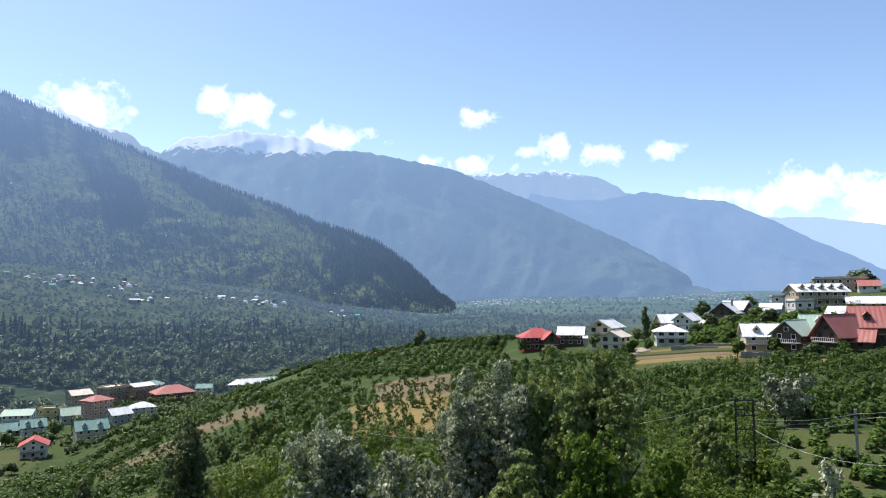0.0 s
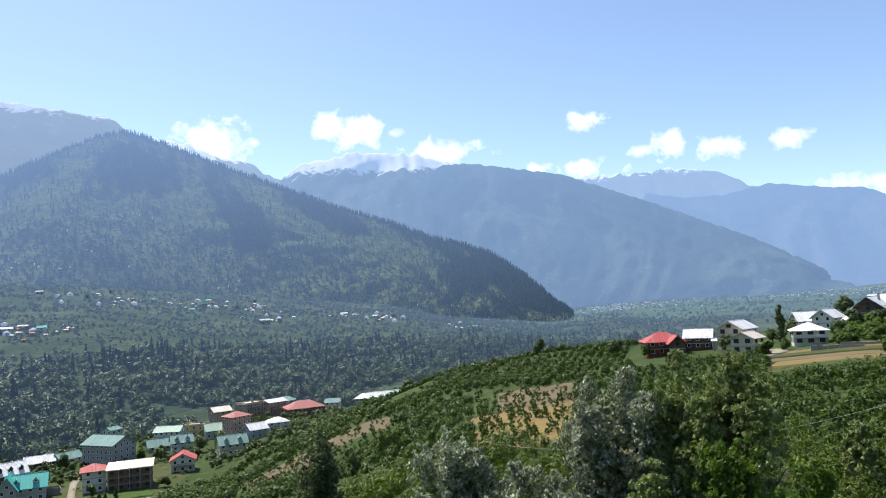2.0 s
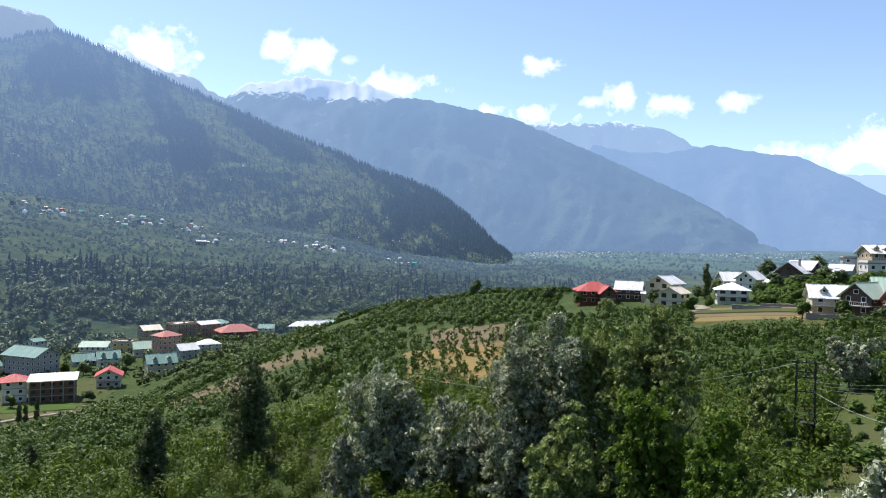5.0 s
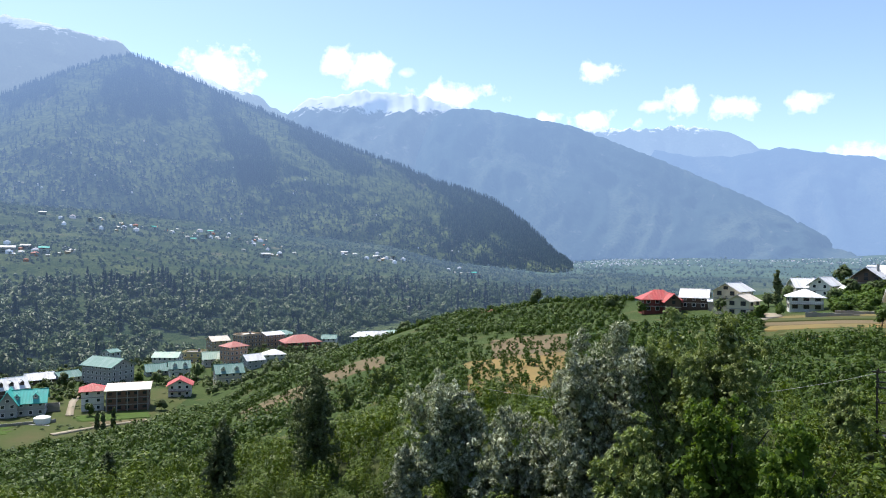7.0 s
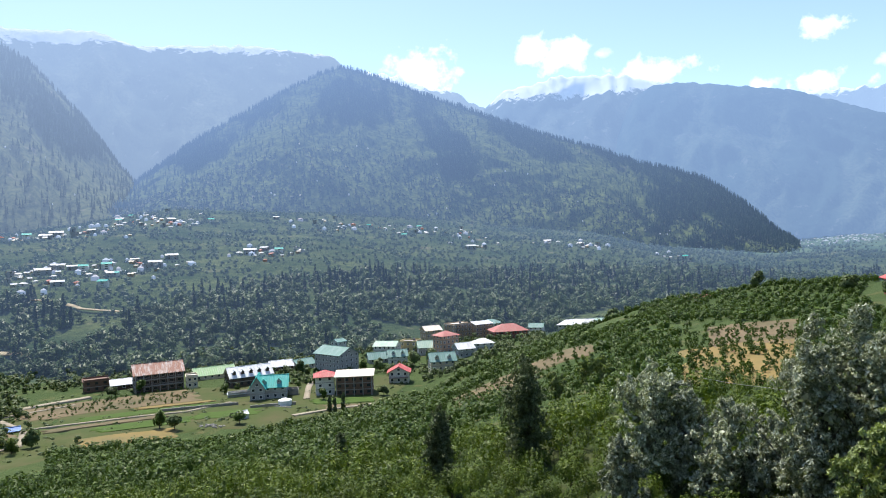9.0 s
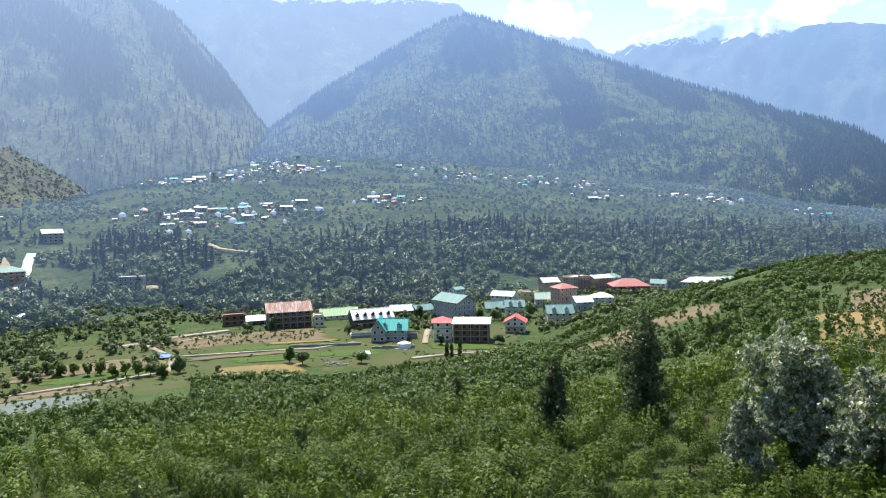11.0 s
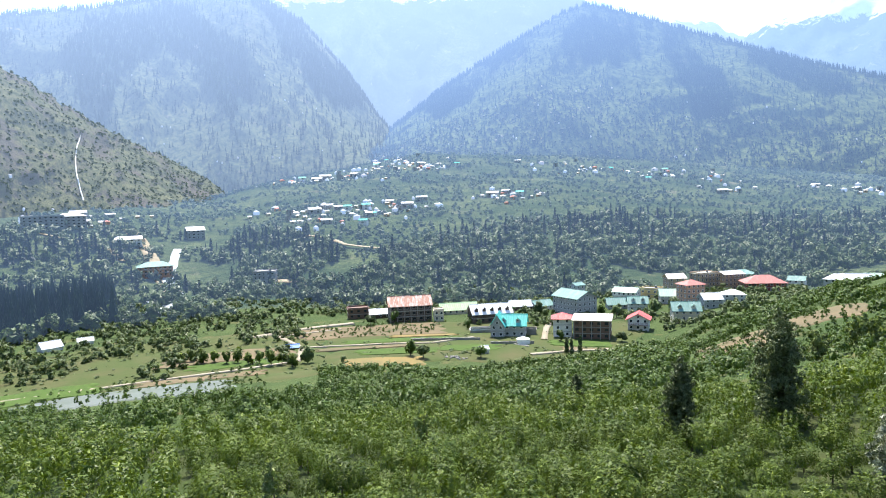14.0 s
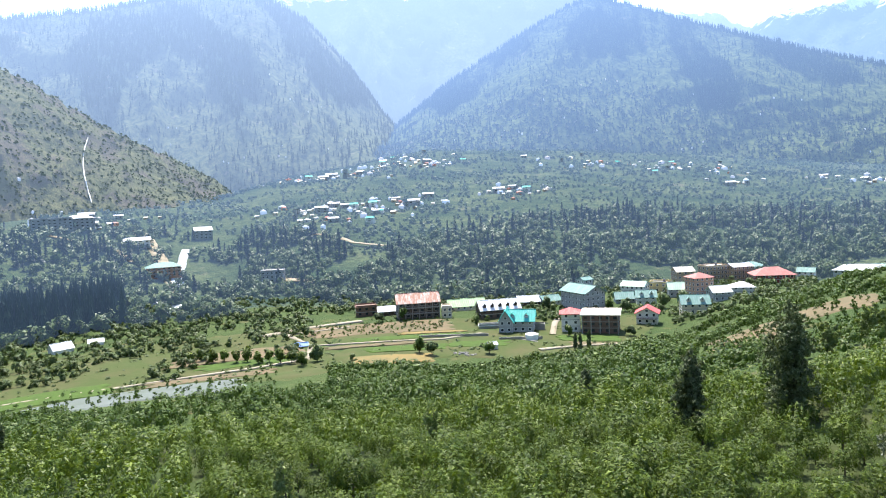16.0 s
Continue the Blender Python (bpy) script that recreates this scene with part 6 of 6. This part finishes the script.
# terrace walls below the hill houses
for k, (az, r, ln) in enumerate(((25.6, 203, 20), (19.6, 228, 14), (21.2, 232, 12), (-45.5, 300, 30), (-40.0, 290, 18))):
    x, y = spot(az, r)
    root = thing("stone_wall", pose(x, y, land(x, y), 0, 0, -az + 4 * (k % 3 - 1)), "low dry-stone terrace wall", "wall")
    for j in range(int(ln / 1.5)):
        s = 0.55 + 0.25 * noise.noise(Vector((j * 0.7, k, 0)))
        bm = box_mesh(-ln / 2 + 1.5 * j, -ln / 2 + 1.5 * j + 1.44, -0.3 + 0.08 * s, 0.3, -1.2, 0.7 + s)
        part("stone", bm, M["stone"], root)

# round white tank
x, y = spot(-39.1, 290)
tank = thing("water_tank", pose(x, y, land(x, y) + 0.2), "round white covered water tank on the meadow", "tank")
bm = bmesh.new()
bmesh.ops.create_cone(bm, cap_ends=True, segments=28, radius1=2.6, radius2=2.75, depth=2.2, matrix=pose(0, 0, 1.1))
part("body", bm, M["white_paint"], tank)
bm = bmesh.new()
bmesh.ops.create_cone(bm, cap_ends=True, segments=28, radius1=2.8, radius2=0.4, depth=0.8, matrix=pose(0, 0, 2.62))
part("cover", bm, M["white_paint"], tank)
bm = bmesh.new()
box(bm, -2.4, 5.5, -3.6, -2.9, -0.6, 0.35)
part("plinth", bm, M["concrete"], tank)

# blue tarpaulin shelter
x, y = spot(-58.0, 300)
tarp = thing("tarpaulin_shelter", pose(x, y, land(x, y) + 0.3, 0, 0, 60), "low blue tarpaulin shelter beside the field", "shelter")
part("cover", gable_roof(6.0, 3.6, 1.2, 0.2, 0.08), M["blue_tarp"], tarp, at=pose(0, 0, 0.7))
for sx in (-2.7, 2.7):
    for sy in (-1.5, 1.5):
        part("post", box_mesh(sx - 0.06, sx + 0.06, sy - 0.06, sy + 0.06, -0.6, 0.8), M["timber"], tarp)

# rubble heap at the orchard edge
x, y = spot(-44.6, 262)
heap = thing("rubble_heap", pose(x, y, land(x, y)), "heap of broken stones at the orchard edge", "rubble")
for j in range(16):
    bm = bmesh.new()
    bmesh.ops.create_icosphere(bm, subdivisions=1, radius=rng.uniform(0.35, 0.9))
    for q in bm.verts:
        q.co *= 1 + 0.35 * noise.noise(q.co * 2 + Vector((j, 0, 0)))
    part("stone", bm, M["stone"], heap, at=pose(rng.uniform(-4, 4), rng.uniform(-2, 2), rng.uniform(0, 0.6)))


# ---- power line: two-pole transformer frame, poles and wires ----
def beam(bm, a, b, t):
    a, b = Vector(a), Vector(b)
    d = (b - a).normalized()
    s = d.cross(Vector((0, 1, 0.01))).normalized() * t / 2
    u = d.cross(s).normalized() * t / 2
    va = [bm.verts.new(a + i * s + j * u) for i, j in ((-1, -1), (1, -1), (1, 1), (-1, 1))]
    vb = [bm.verts.new(b + i * s + j * u) for i, j in ((-1, -1), (1, -1), (1, 1), (-1, 1))]
    bm.faces.new(va[::-1])
    bm.faces.new(vb)
    for k in range(4):
        bm.faces.new((va[k], va[(k + 1) % 4], vb[(k + 1) % 4], vb[k]))


def beam_mesh(a, b, t):
    bm = bmesh.new()
    beam(bm, a, b, t)
    bmesh.ops.recalc_face_normals(bm, faces=bm.faces)
    return bm


FX, FY = spot(22.9, 90)
FZ = land(FX, FY)
frame_top = -90 * math.tan(radians(7.8)) - FZ
pylon = thing("transformer_frame", pose(FX, FY, FZ, 0, 0, -22.9), "rusty two-pole electric transformer frame with insulators", "power pole")
for sx in (-1.0, 1.0):
    part("post", beam_mesh((sx, 0, -0.5), (sx * 0.96, 0, frame_top), 0.2), M["steel"], pylon)
for h, ln in ((0.985, 1.5), (0.88, 1.15), (0.82, 1.15), (0.66, 1.15), (0.35, 1.3)):
    arm = part("cross_arm", beam_mesh((-ln, -0.12, frame_top * h), (ln, -0.12, frame_top * h), 0.14), M["steel"], pylon)
    for sx in (-0.85, 0.0, 0.85):
        bm = bmesh.new()
        bmesh.ops.create_cone(bm, cap_ends=True, segments=8, radius1=0.1, radius2=0.06, depth=0.38, matrix=pose(sx, -0.12, frame_top * h + 0.26))
        bmesh.ops.create_cone(bm, cap_ends=True, segments=8, radius1=0.14, radius2=0.14, depth=0.05, matrix=pose(sx, -0.12, frame_top * h + 0.22))
        part("insulator", bm, M["steel"], arm)
bm = box_mesh(-0.95, 0.95, -0.6, 0.5, frame_top * 0.14, frame_top * 0.32)
tr = part("transformer", bm, M["steel"], pylon)
for k in range(7):
    part("fin", box_mesh(-0.9 + 0.28 * k, -0.8 + 0.28 * k, -0.78, -0.6, frame_top * 0.16, frame_top * 0.3), M["steel"], tr)

PX, PY = spot(30.1, 98)
PZ = land(PX, PY)
pole_top = -98 * math.tan(radians(8.1)) - PZ
pole = thing("utility_pole", pose(PX, PY, PZ, 0, 0, -30.1), "grey square concrete utility pole", "power pole")
part("shaft", beam_mesh((0, 0, -0.5), (-0.1, 0, pole_top), 0.34), M["concrete"], pole)
part("cross_arm", beam_mesh((-0.7, -0.2, pole_top - 0.7), (0.7, -0.2, pole_top - 0.7), 0.12), M["steel"], pole)


def wire(a, b, sag, label, rad=0.022, mat="cable"):
    a, b = Vector(a), Vector(b)
    cu = bpy.data.curves.new("wire", "CURVE")
    cu.dimensions, cu.bevel_depth, cu.bevel_resolution = "3D", rad, 1
    sp = cu.splines.new("POLY")
    sp.points.add(20)
    for k in range(21):
        s = k / 20
        p = a.lerp(b, s) - Vector((0, 0, sag * 4 * s * (1 - s)))
        sp.points[k].co = (*p, 1)
    cu.materials.append(M[mat])
    return tagged(new("wire", cu), label, "wire")


def at_az(az, r, el):
    x, y = spot(az, r)
    return Vector((x, y, r * math.tan(radians(el))))


ft = FZ + frame_top
wire((FX, FY, ft), at_az(-6, 105, -10.8), 2.6, "thin pale power wire over the orchard")
wire(at_az(23.2, 90, -9.2), at_az(30.1, 98, -8.4), 0.5, "pale power wire between poles")
wire(at_az(23.2, 90, -9.4), at_az(30.1, 98, -8.7), 0.5, "pale power wire between poles")
wire(at_az(23.2, 90, -9.6), at_az(30.1, 98, -9.0), 0.6, "pale power wire between poles")
wire(at_az(30.1, 98, -8.4), at_az(38, 58, -6.6), 0.3, "pale power wire between poles")
wire(at_az(30.1, 98, -8.7), at_az(38, 58, -7.0), 0.3, "pale power wire between poles")
wire(at_az(23.4, 90, -9.9), at_az(36, 60, -11.0), 1.6, "slack pale power wire")
wire(at_az(26.3, 80, -6.5), at_az(40, 60, -3.4), 0.5, "dark power wire above the grass", 0.02, "steel")
wire(at_az(23.8, 90, -13.0), at_az(26.3, 80, -7.2), 1.6, "black looping cable at the transformer", 0.04, "steel")
for k in range(3):
    wire(at_az(10 + k, 44, -21 - k * 0.5), at_az(23.4, 90, -13.6 - 0.2 * k), 0.6, "thin dark low power wire", 0.015, "steel")
